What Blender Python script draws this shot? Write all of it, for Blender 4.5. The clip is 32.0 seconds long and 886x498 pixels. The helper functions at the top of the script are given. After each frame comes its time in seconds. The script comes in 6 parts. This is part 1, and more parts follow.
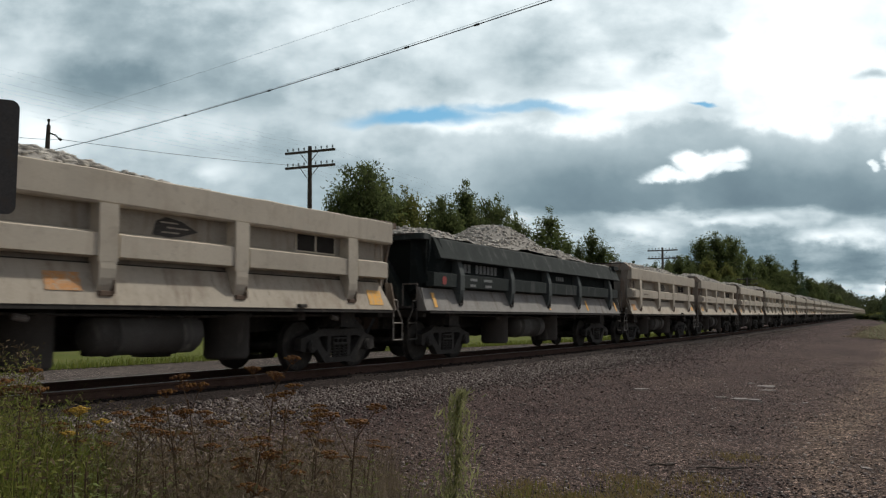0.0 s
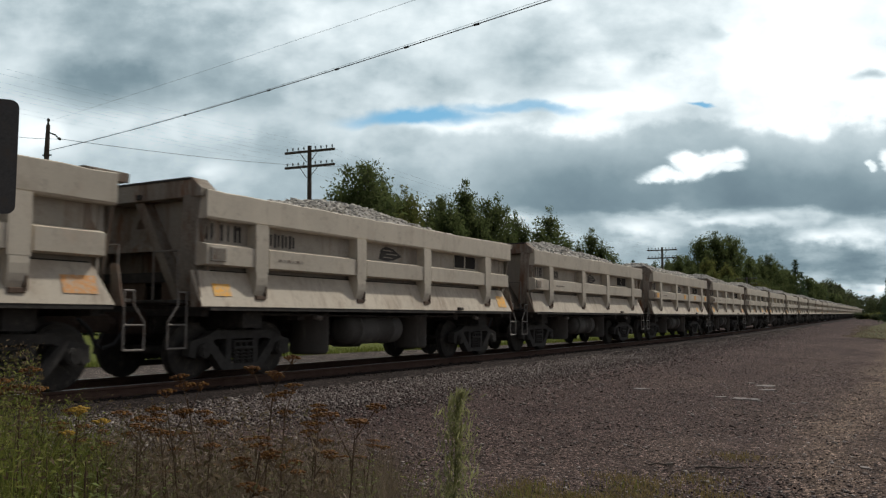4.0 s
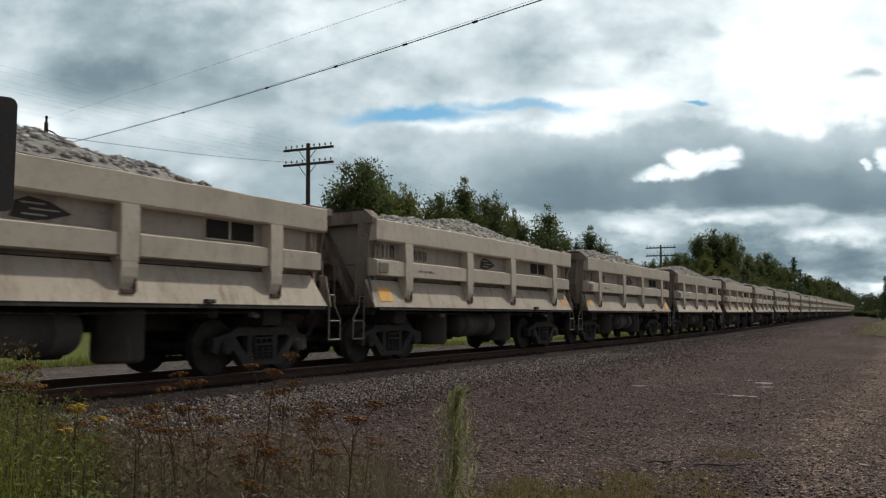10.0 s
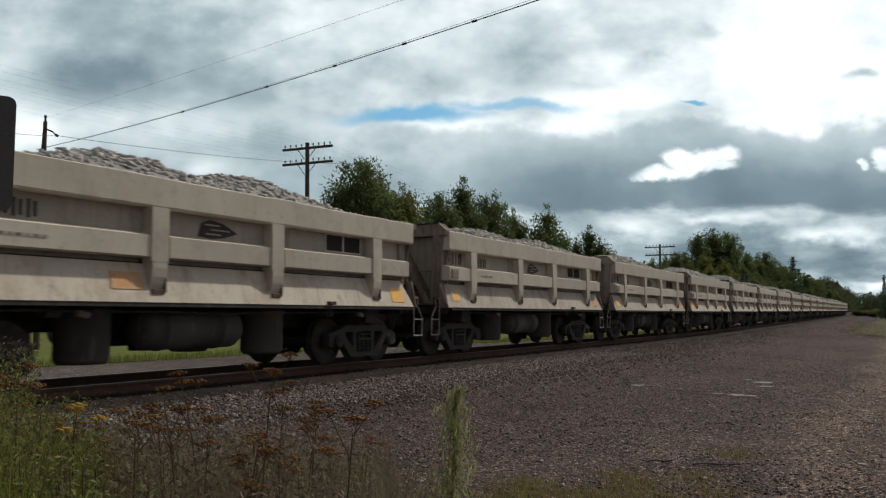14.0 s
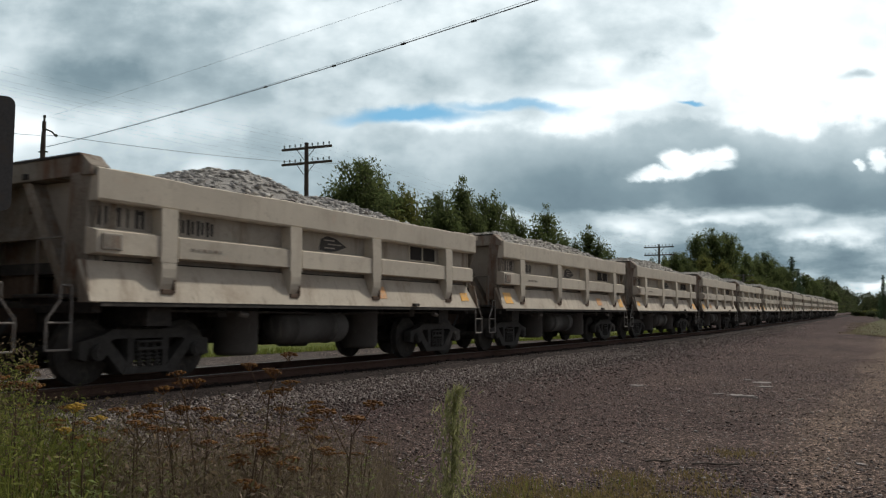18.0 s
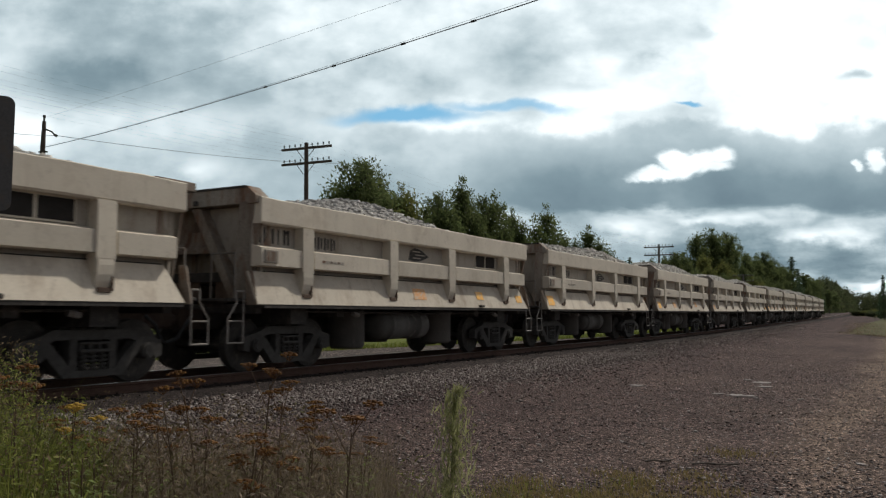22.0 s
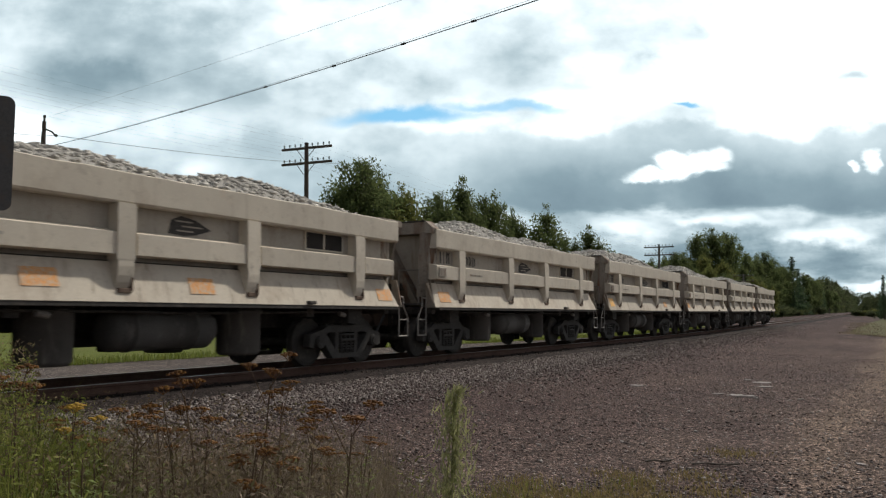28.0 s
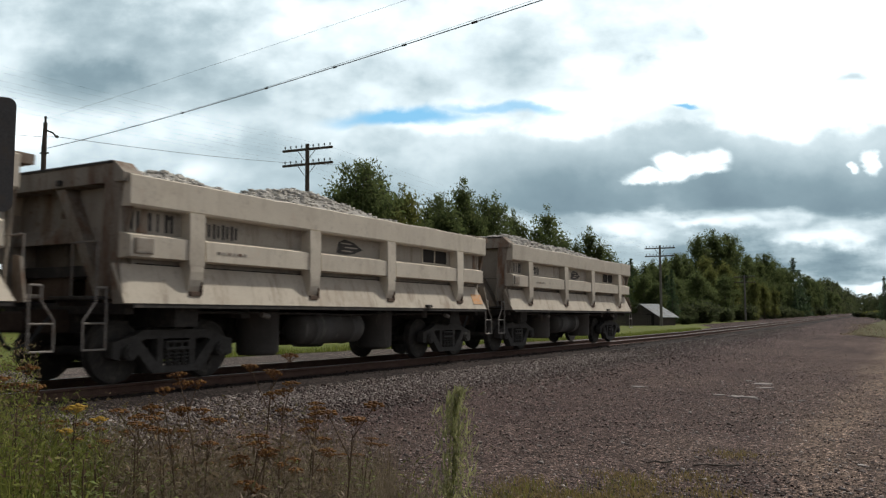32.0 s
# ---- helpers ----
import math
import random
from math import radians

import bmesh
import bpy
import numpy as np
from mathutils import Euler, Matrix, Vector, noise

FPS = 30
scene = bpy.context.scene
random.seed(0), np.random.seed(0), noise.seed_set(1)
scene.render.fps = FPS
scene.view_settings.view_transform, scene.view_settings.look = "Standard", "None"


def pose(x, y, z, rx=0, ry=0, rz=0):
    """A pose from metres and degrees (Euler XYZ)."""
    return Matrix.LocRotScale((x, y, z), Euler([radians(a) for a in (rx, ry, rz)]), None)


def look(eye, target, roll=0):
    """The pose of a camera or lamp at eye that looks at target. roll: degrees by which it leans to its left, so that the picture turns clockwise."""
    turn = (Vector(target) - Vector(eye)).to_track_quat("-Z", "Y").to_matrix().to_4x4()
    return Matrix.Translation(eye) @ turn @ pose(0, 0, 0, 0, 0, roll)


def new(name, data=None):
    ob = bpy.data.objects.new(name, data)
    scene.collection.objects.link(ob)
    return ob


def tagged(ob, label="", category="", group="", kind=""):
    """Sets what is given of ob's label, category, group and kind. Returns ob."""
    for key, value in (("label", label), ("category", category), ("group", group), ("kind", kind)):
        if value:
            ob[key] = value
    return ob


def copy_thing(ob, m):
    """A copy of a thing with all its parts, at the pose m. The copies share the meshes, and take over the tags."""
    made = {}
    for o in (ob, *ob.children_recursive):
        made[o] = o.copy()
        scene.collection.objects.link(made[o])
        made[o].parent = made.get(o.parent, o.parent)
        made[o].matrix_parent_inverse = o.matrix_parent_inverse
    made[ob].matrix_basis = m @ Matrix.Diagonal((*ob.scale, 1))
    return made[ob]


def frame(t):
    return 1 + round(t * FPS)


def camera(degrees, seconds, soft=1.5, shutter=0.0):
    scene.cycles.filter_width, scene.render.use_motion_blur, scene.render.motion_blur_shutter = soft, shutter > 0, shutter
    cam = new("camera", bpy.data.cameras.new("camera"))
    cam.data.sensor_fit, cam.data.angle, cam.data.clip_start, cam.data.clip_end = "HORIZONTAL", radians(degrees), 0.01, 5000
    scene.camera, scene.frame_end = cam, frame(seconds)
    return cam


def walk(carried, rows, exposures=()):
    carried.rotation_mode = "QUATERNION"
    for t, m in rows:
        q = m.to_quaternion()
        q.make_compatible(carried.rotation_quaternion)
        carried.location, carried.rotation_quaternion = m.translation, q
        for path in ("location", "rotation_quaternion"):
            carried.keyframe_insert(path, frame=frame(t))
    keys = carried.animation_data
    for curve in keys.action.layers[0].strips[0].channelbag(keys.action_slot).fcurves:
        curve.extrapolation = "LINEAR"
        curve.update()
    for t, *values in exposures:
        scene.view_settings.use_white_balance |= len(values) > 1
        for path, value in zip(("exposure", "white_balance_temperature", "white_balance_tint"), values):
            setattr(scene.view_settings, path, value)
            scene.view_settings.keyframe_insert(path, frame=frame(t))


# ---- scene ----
# ---------------------------------------------------------------- plan and camera
# +Y runs along the track, the camera stands to its east at the origin.
EYE = 1.35                      # lens height over the gravel lot
TRACK_X = -10.53                # track centre line where it is straight
RAIL_Z = 0.395                  # top of rail
PITCH_L = 12.2                  # coupled length of a dump car
YAW, TILT = 29.6, 4.73          # degrees left of the track, degrees up


def bend(y):
    """Smooth ramp that starts some 40 m up the line, in metres along the track."""
    u = (y - 41.0) / 6.4
    return 6.4 * (math.log1p(math.exp(u)) if u < 30 else u)


def track_x(y):
    return TRACK_X - 0.0211 * bend(y)


def rise(y):
    return 0.0051 * bend(y)


cam = camera(57.2, 32.0, soft=1.3, shutter=0.15)
PX = math.degrees(1 / 1439)
DRIFT = [(0, 4.3, 4), (3, 4, 3.5), (6, 3, 3), (9, 1.8, 0.3), (11, 1, -1.5), (14, 0, -2),
         (18, -1.5, -2), (23, -1.7, -2), (28, -1.5, -2), (30, -1.5, -0.5), (32, 0, 0)]
walk(cam, [(t, pose(0, 0, EYE, 90 + TILT + dy * PX, 0, YAW + dx * PX)) for t, dx, dy in DRIFT],
     exposures=[(0, -0.60), (14, -0.63), (18, -0.56), (22, -0.53), (25.5, -0.36), (28, -0.26), (32, -0.27)])

# ---------------------------------------------------------------- sky and sun
SUN_DIR = Vector((0.25, 0.84, 1.0)).normalized()
sun = new("sun", bpy.data.lights.new("sun", "SUN"))
sun.data.energy, sun.data.angle, sun.data.color = 3.7, radians(3), (1.0, 0.945, 0.86)
sun.matrix_world = look(SUN_DIR * 50, (0, 0, 0))

world = bpy.data.worlds.new("overcast_world")
scene.world = world
world.use_nodes = True
wn, wl = world.node_tree.nodes, world.node_tree.links
wn.clear()
sky = wn.new("ShaderNodeTexSky")
sky.sky_type, sky.sun_disc = "NISHITA", False
sky.sun_elevation = math.asin(SUN_DIR.z)
sky.sun_rotation = math.atan2(SUN_DIR.x, SUN_DIR.y)
hsv = wn.new("ShaderNodeHueSaturation")
hsv.inputs["Saturation"].default_value = 0.35     # broken cloud all round
bg = wn.new("ShaderNodeBackground")
bg.inputs["Strength"].default_value = 0.098
out = wn.new("ShaderNodeOutputWorld")
wl.new(sky.outputs[0], hsv.inputs["Color"])
wl.new(hsv.outputs[0], bg.inputs["Color"])
wl.new(bg.outputs[0], out.inputs["Surface"])

# ---------------------------------------------------------------- materials
def shader(name):
    m = bpy.data.materials.new(name)
    m.use_nodes = True
    return m, m.node_tree.nodes, m.node_tree.links, m.node_tree.nodes["Principled BSDF"]


def ramp(nodes, stops, mode="LINEAR"):
    r = nodes.new("ShaderNodeValToRGB")
    r.color_ramp.interpolation = mode
    while len(r.color_ramp.elements) < len(stops):
        r.color_ramp.elements.new(0.5)
    for e, (p, c) in zip(r.color_ramp.elements, stops):
        e.position, e.color = p, (*c, 1) if len(c) == 3 else c
    return r


def mixed(nodes, links, fac, a, b, kind="MIX"):
    n = nodes.new("ShaderNodeMix")
    n.data_type, n.blend_type = "RGBA", kind
    for sock, v in ((n.inputs[0], fac), (n.inputs[6], a), (n.inputs[7], b)):
        if hasattr(v, "links"):
            links.new(v, sock)
        else:
            sock.default_value = v if isinstance(v, float) else (*v, 1)
    return n.outputs[2]


def noise_tex(nodes, links, scale, detail=5.0, rough=0.6, vec=None, stretch=None):
    n = nodes.new("ShaderNodeTexNoise")
    n.inputs["Scale"].default_value, n.inputs["Detail"].default_value = scale, detail
    n.inputs["Roughness"].default_value = rough
    if vec is None:
        vec = nodes.new("ShaderNodeTexCoord").outputs["Object"]
    if stretch:
        mp = nodes.new("ShaderNodeMapping")
        mp.inputs["Scale"].default_value = stretch
        links.new(vec, mp.inputs["Vector"])
        vec = mp.outputs[0]
    links.new(vec, n.inputs["Vector"])
    return n


def surface(name, a, b, dirt=None, scale=3.0, fine=60.0, rough=0.75, metal=0.0, bump=0.25,
            dirt_at=(0.52, 0.7), streak=False, vary=0.0, bump_dist=0.004, grain=(0.62, 1.12), wear=()):
    """Base colour between a and b at a coarse scale, mottled at a fine one, with dirt patches, bump and a spread over objects."""
    m, n, l, p = shader(name)
    co = n.new("ShaderNodeTexCoord").outputs["Object"]
    if vary:
        # every object takes its own stretch of the pattern
        own = n.new("ShaderNodeObjectInfo")
        sh = n.new("ShaderNodeMath")
        sh.operation = "MULTIPLY"
        sh.inputs[1].default_value = 43.0
        l.new(own.outputs["Random"], sh.inputs[0])
        va = n.new("ShaderNodeVectorMath")
        l.new(co, va.inputs[0])
        l.new(sh.outputs[0], va.inputs[1])
        co = va.outputs[0]
    big = noise_tex(n, l, scale, 4, vec=co)
    small = noise_tex(n, l, fine, 6, 0.7, vec=co)
    r = ramp(n, [(0.3, a), (0.7, b)])
    l.new(big.outputs[0], r.inputs[0])
    rs = ramp(n, [(0.3, (grain[0],) * 3), (0.7, (grain[1],) * 3)])
    l.new(small.outputs[0], rs.inputs[0])
    col = mixed(n, l, 1.0, r.outputs[0], rs.outputs[0], "MULTIPLY")
    if dirt:
        d = noise_tex(n, l, scale * 2.3, 7, 0.68, vec=co, stretch=(1.0, 1.0, 0.18) if streak else None)
        rd = ramp(n, [(dirt_at[0], (0, 0, 0)), (dirt_at[1], (1, 1, 1))])
        l.new(d.outputs[0], rd.inputs[0])
        col = mixed(n, l, rd.outputs[0], col, dirt)
    for wscale, wstretch, lo, hi, tone, share in wear:
        # scuffs, drips and rubbed spots of their own size
        wt = noise_tex(n, l, wscale, 7, 0.72, vec=co, stretch=wstretch)
        rw = ramp(n, [(lo, (0, 0, 0)), (hi, (share,) * 3)])
        l.new(wt.outputs[0], rw.inputs[0])
        col = mixed(n, l, rw.outputs[0], col, tone)
    if vary:
        info = n.new("ShaderNodeObjectInfo")
        rv = ramp(n, [(0, (1 - vary,) * 3), (1, (1 + vary,) * 3)])
        l.new(info.outputs["Random"], rv.inputs[0])
        col = mixed(n, l, 1.0, col, rv.outputs[0], "MULTIPLY")
    l.new(col, p.inputs["Base Color"])
    if rough > 0.84:
        p.inputs["Specular IOR Level"].default_value = 0.15
    rr = n.new("ShaderNodeMapRange")
    rr.inputs["To Min"].default_value, rr.inputs["To Max"].default_value = max(rough - 0.12, 0.05), min(rough + 0.15, 1)
    l.new(small.outputs[0], rr.inputs["Value"])
    l.new(rr.outputs[0], p.inputs["Roughness"])
    p.inputs["Metallic"].default_value = metal
    if bump:
        bp = n.new("ShaderNodeBump")
        bp.inputs["Strength"].default_value, bp.inputs["Distance"].default_value = bump, bump_dist
        l.new(small.outputs[0], bp.inputs["Height"])
        l.new(bp.outputs[0], p.inputs["Normal"])
    return m


def island_surface(name, cols, rough=0.85, fine=30.0, trans=0.0, bump=0.3, vary=0.0):
    """Every loose piece takes its own colour out of a ramp."""
    m, n, l, p = shader(name)
    g = n.new("ShaderNodeNewGeometry")
    r = ramp(n, [(i / max(1, len(cols) - 1), c) for i, c in enumerate(cols)])
    l.new(g.outputs["Random Per Island"], r.inputs[0])
    s = noise_tex(n, l, fine, 4)
    rs = ramp(n, [(0.3, (0.7, 0.7, 0.7)), (0.7, (1.15, 1.15, 1.15))])
    l.new(s.outputs[0], rs.inputs[0])
    l.new(mixed(n, l, 1.0, r.outputs[0], rs.outputs[0], "MULTIPLY"), p.inputs["Base Color"])
    p.inputs["Roughness"].default_value = rough
    p.inputs["Specular IOR Level"].default_value = 0.15
    if vary:
        info = n.new("ShaderNodeObjectInfo")
        rv = ramp(n, [(0, (1 - vary,) * 3), (1, (1 + vary * 0.4,) * 3)])
        l.new(info.outputs["Random"], rv.inputs[0])
        l.new(mixed(n, l, 1.0, p.inputs["Base Color"].links[0].from_socket, rv.outputs[0], "MULTIPLY"), p.inputs["Base Color"])
    if trans:
        p.inputs["Specular IOR Level"].default_value = 0.2
        t = n.new("ShaderNodeBsdfTranslucent")
        l.new(r.outputs[0], t.inputs["Color"])
        mx = n.new("ShaderNodeMixShader")
        mx.inputs[0].default_value = trans
        o = n["Material Output"]
        l.new(p.outputs[0], mx.inputs[1])
        l.new(t.outputs[0], mx.inputs[2])
        l.new(mx.outputs[0], o.inputs["Surface"])
    elif bump:
        bp = n.new("ShaderNodeBump")
        bp.inputs["Strength"].default_value, bp.inputs["Distance"].default_value = bump, 0.004
        l.new(s.outputs[0], bp.inputs["Height"])
        l.new(bp.outputs[0], p.inputs["Normal"])
    return m


# ---------------------------------------------------------------- mesh helpers
def box(bm, x0, x1, y0, y1, z0, z1, bevel=0.0):
    m = Matrix.Translation(((x0 + x1) / 2, (y0 + y1) / 2, (z0 + z1) / 2)) @ Matrix.Diagonal((abs(x1 - x0), abs(y1 - y0), abs(z1 - z0), 1))
    g = bmesh.ops.create_cube(bm, size=1.0, matrix=m)
    if bevel:
        es = list({e for v in g["verts"] for e in v.link_edges})
        bmesh.ops.bevel(bm, geom=es, offset=bevel, segments=1, affect="EDGES", clamp_overlap=True)
    return bm


def prism(bm, outline, y0, y1, axis="y"):
    """Extrude an outline. axis y: points are (x, z); axis x: points are (y, z); axis z: points are (x, y)."""
    def at(p, d):
        return {"y": (p[0], d, p[1]), "x": (d, p[0], p[1]), "z": (p[0], p[1], d)}[axis]
    a = [bm.verts.new(at(p, y0)) for p in outline]
    b = [bm.verts.new(at(p, y1)) for p in outline]
    fs = [bm.faces.new(a), bm.faces.new(b[::-1])]
    k = len(outline)
    for i in range(k):
        fs.append(bm.faces.new((a[i], b[i], b[(i + 1) % k], a[(i + 1) % k])))
    bmesh.ops.recalc_face_normals(bm, faces=fs)
    return bm


def tube(bm, p, q, r0, r1=None, n=8, caps=True):
    p, q = Vector(p), Vector(q)
    r1 = r0 if r1 is None else r1
    d = q - p
    m = Matrix.Translation((p + q) / 2) @ d.to_track_quat("Z", "Y").to_matrix().to_4x4()
    bmesh.ops.create_cone(bm, cap_ends=caps, segments=n, radius1=r0, radius2=r1, depth=d.length, matrix=m)
    return bm


def bent(bm, pts, r, n=6):
    for a, b in zip(pts, pts[1:]):
        tube(bm, a, b, r, r, n)
    for p in pts[1:-1]:
        bmesh.ops.create_icosphere(bm, subdivisions=1, radius=r * 1.02, matrix=Matrix.Translation(p))
    return bm


def sweep(bm, pts, r, n=6):
    """One connected round bar along a line of points."""
    pts = [Vector(p) for p in pts]
    rings = []
    for i, p in enumerate(pts):
        d = (pts[min(i + 1, len(pts) - 1)] - pts[max(i - 1, 0)]).normalized()
        a = d.orthogonal().normalized() if i == 0 else (side - d * side.dot(d)).normalized()
        side = a
        b = d.cross(a)
        rings.append([bm.verts.new(p + (a * math.cos(6.2832 * k / n) + b * math.sin(6.2832 * k / n)) * r) for k in range(n)])
    for p, q in zip(rings, rings[1:]):
        for k in range(n):
            bm.faces.new((p[k], p[(k + 1) % n], q[(k + 1) % n], q[k]))
    bm.faces.new(rings[0][::-1])
    bm.faces.new(rings[-1])
    return bm


def lathe(bm, profile, m, n=24):
    """Turn a profile of (radius, height) round z into one closed skin, placed by m."""
    rings = [[bm.verts.new(m @ Vector((r * math.cos(6.2832 * k / n), r * math.sin(6.2832 * k / n), z))) for k in range(n)] for r, z in profile]
    for p, q in zip(rings, rings[1:]):
        for k in range(n):
            bm.faces.new((p[k], p[(k + 1) % n], q[(k + 1) % n], q[k]))
    bm.faces.new(rings[0][::-1])
    bm.faces.new(rings[-1])
    bmesh.ops.recalc_face_normals(bm, faces=bm.faces)
    return bm


def mesh_of(bm, name, material, smooth=False):
    me = bpy.data.meshes.new(name)
    bm.to_mesh(me)
    bm.free()
    if smooth:
        me.polygons.foreach_set("use_smooth", [True] * len(me.polygons))
    me.materials.append(material)
    return me


def part(name, bm, material, parent, label="", smooth=False):
    me = bm if isinstance(bm, bpy.types.Mesh) else mesh_of(bm, name, material, smooth)
    ob = new(name, me)
    ob.parent = parent
    if label:
        ob["label"] = label
    return ob


def piece(name, me, parent, m=None):
    ob = new(name, me)
    ob.parent = parent
    if m is not None:
        ob.matrix_basis = m
    return ob


def thing(name, label, category, m=None, group="", kind=""):
    ob = new(name)
    ob.empty_display_size = 0.2
    if m is not None:
        ob.matrix_basis = m
    return tagged(ob, label, category, group, kind)


def raw(name, verts, faces, material, smooth=False):
    me = bpy.data.meshes.new(name)
    me.from_pydata([tuple(v) for v in verts], [], [tuple(f) for f in faces])
    me.materials.append(material)
    if smooth:
        me.polygons.foreach_set("use_smooth", [True] * len(me.polygons))
    me.update()
    return me


def arrays(name, verts, quads, material):
    """A mesh of triangles or quads straight from numpy arrays."""
    me = bpy.data.meshes.new(name)
    v, f = np.asarray(verts, np.float32), np.asarray(quads, np.int32)
    k = f.shape[1]
    me.vertices.add(len(v))
    me.vertices.foreach_set("co", v.ravel())
    me.loops.add(f.size)
    me.loops.foreach_set("vertex_index", f.ravel())
    me.polygons.add(len(f))
    me.polygons.foreach_set("loop_start", np.arange(0, f.size, k, dtype=np.int32))
    me.materials.append(material)
    me.update(calc_edges=True)
    me.validate()
    return me


def smoothstep(a, b, x):
    u = np.clip((x - a) / (b - a), 0, 1)
    return u * u * (3 - 2 * u)

# ---------------------------------------------------------------- palette
TAN = surface("tan_car_paint", (0.66, 0.59, 0.475), (0.56, 0.50, 0.405), (0.43, 0.36, 0.275), scale=0.8, fine=38, rough=0.75, bump=0.10, grain=(0.90, 1.05),
              vary=0.10, dirt_at=(0.52, 0.80), wear=((6.0, None, 0.56, 0.70, (0.37, 0.315, 0.25), 0.65), (4.0, (1.0, 1.0, 0.09), 0.54, 0.74, (0.42, 0.35, 0.27), 0.6),
                                                     (17.0, None, 0.62, 0.72, (0.74, 0.69, 0.60), 0.6), (1.6, (1.0, 1.0, 1.0), 0.60, 0.75, (0.62, 0.47, 0.35), 0.5)))
TAN_SKIRT = surface("stained_tan_skirt_paint", (0.63, 0.56, 0.45), (0.52, 0.46, 0.37), (0.38, 0.30, 0.22), scale=0.7, fine=38, rough=0.78, bump=0.10, grain=(0.88, 1.05),
                    vary=0.12, dirt_at=(0.50, 0.78), wear=((2.6, (1.0, 1.0, 0.10), 0.52, 0.68, (0.30, 0.225, 0.16), 0.75), (7.5, (1.0, 1.0, 0.12), 0.56, 0.70, (0.22, 0.165, 0.12), 0.6),
                                                           (6.0, None, 0.57, 0.70, (0.36, 0.30, 0.235), 0.6), (15.0, None, 0.63, 0.72, (0.72, 0.66, 0.57), 0.5)))
# base darker than the sides for the ends' shade; grime and rust over it
TAN_END = surface("grimy_shade_toned_end_paint", (0.39, 0.345, 0.285), (0.29, 0.255, 0.21), (0.15, 0.088, 0.058), scale=1.2, fine=40, rough=0.85,
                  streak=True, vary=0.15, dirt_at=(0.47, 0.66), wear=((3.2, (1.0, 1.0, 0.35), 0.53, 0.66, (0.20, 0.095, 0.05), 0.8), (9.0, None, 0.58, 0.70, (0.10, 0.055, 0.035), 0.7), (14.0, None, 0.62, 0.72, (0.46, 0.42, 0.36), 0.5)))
# tan lowered to carry the recess shade under the band; dust and streaks on top
TAN_PANEL = surface("dusty_shade_toned_panel_paint", (0.46, 0.415, 0.35), (0.37, 0.335, 0.285), (0.20, 0.155, 0.115), scale=1.3, fine=50, rough=0.85, bump=0.12, grain=(0.80, 1.08),
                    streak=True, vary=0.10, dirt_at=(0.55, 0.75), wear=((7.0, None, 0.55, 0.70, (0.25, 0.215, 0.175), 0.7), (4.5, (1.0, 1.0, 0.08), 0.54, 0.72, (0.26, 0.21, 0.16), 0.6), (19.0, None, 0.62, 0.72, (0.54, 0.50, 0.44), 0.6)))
DARK_PAINT = surface("dark_green_car_paint", (0.056, 0.066, 0.063), (0.041, 0.050, 0.048), (0.12, 0.125, 0.12), scale=1.5, fine=45, rough=0.88, streak=True, bump=0.1, dirt_at=(0.54, 0.72), vary=0.1)
RIB_GREY = surface("dusty_grey_rib_paint", (0.15, 0.165, 0.16), (0.11, 0.125, 0.12), (0.055, 0.065, 0.062), scale=2.0, fine=45, rough=0.85, streak=True)
# the dark green deepened to stand for shade in the recesses
DARK_PANEL = surface("recess_shade_green_panel", (0.018, 0.024, 0.023), (0.013, 0.017, 0.016), (0.035, 0.038, 0.036), scale=1.5, fine=45, rough=0.9, dirt_at=(0.55, 0.75))
GREY_SKIRT = surface("pale_grey_skirt_paint", (0.36, 0.34, 0.31), (0.27, 0.26, 0.24), (0.16, 0.13, 0.11), scale=1.4, fine=45, rough=0.75, streak=True)
UNDER = surface("grimy_black_underframe", (0.056, 0.052, 0.048), (0.077, 0.070, 0.063), (0.115, 0.10, 0.086), scale=3, fine=50, rough=0.85, dirt_at=(0.5, 0.7))
TRUCK = surface("dusty_cast_steel", (0.062, 0.058, 0.053), (0.092, 0.086, 0.079), (0.045, 0.041, 0.037), scale=5, fine=60, rough=0.85)
TANK = surface("dusty_tank_steel", (0.082, 0.075, 0.068), (0.12, 0.109, 0.097), (0.22, 0.20, 0.175), scale=2.0, fine=50, rough=0.8, streak=True, dirt_at=(0.58, 0.72), vary=0.15)
BARE = surface("worn_light_steel", (0.30, 0.275, 0.245), (0.21, 0.19, 0.17), (0.17, 0.11, 0.08), scale=6, fine=70, rough=0.55, metal=0.3)
END_RUST = surface("rust_brown_end_steel", (0.20, 0.145, 0.108), (0.14, 0.098, 0.074), (0.075, 0.05, 0.038), scale=1.8, fine=40, rough=0.9, streak=True, vary=0.15)
COUPLER = surface("dark_rusty_casting", (0.065, 0.046, 0.036), (0.09, 0.064, 0.05), (0.04, 0.03, 0.026), scale=6, fine=60, rough=0.9)
RAIL = surface("worn_rail_steel", (0.098, 0.056, 0.043), (0.125, 0.078, 0.06), None, scale=5, fine=60, rough=0.95)
RAIL_TOP = surface("polished_rail_head", (0.38, 0.34, 0.32), (0.30, 0.265, 0.25), None, scale=5, fine=60, rough=0.4, metal=0.7, bump=0.05)
TIE = surface("tarred_oak_tie", (0.050, 0.040, 0.034), (0.075, 0.060, 0.050), (0.03, 0.025, 0.022), scale=4, fine=40, rough=0.9, vary=0.25)
ORANGE = surface("bright_orange_reflector", (0.98, 0.50, 0.045), (0.95, 0.46, 0.06), (0.60, 0.45, 0.28), scale=7, fine=60, rough=0.5, dirt_at=(0.47, 0.66), grain=(0.92, 1.06), vary=0.08)
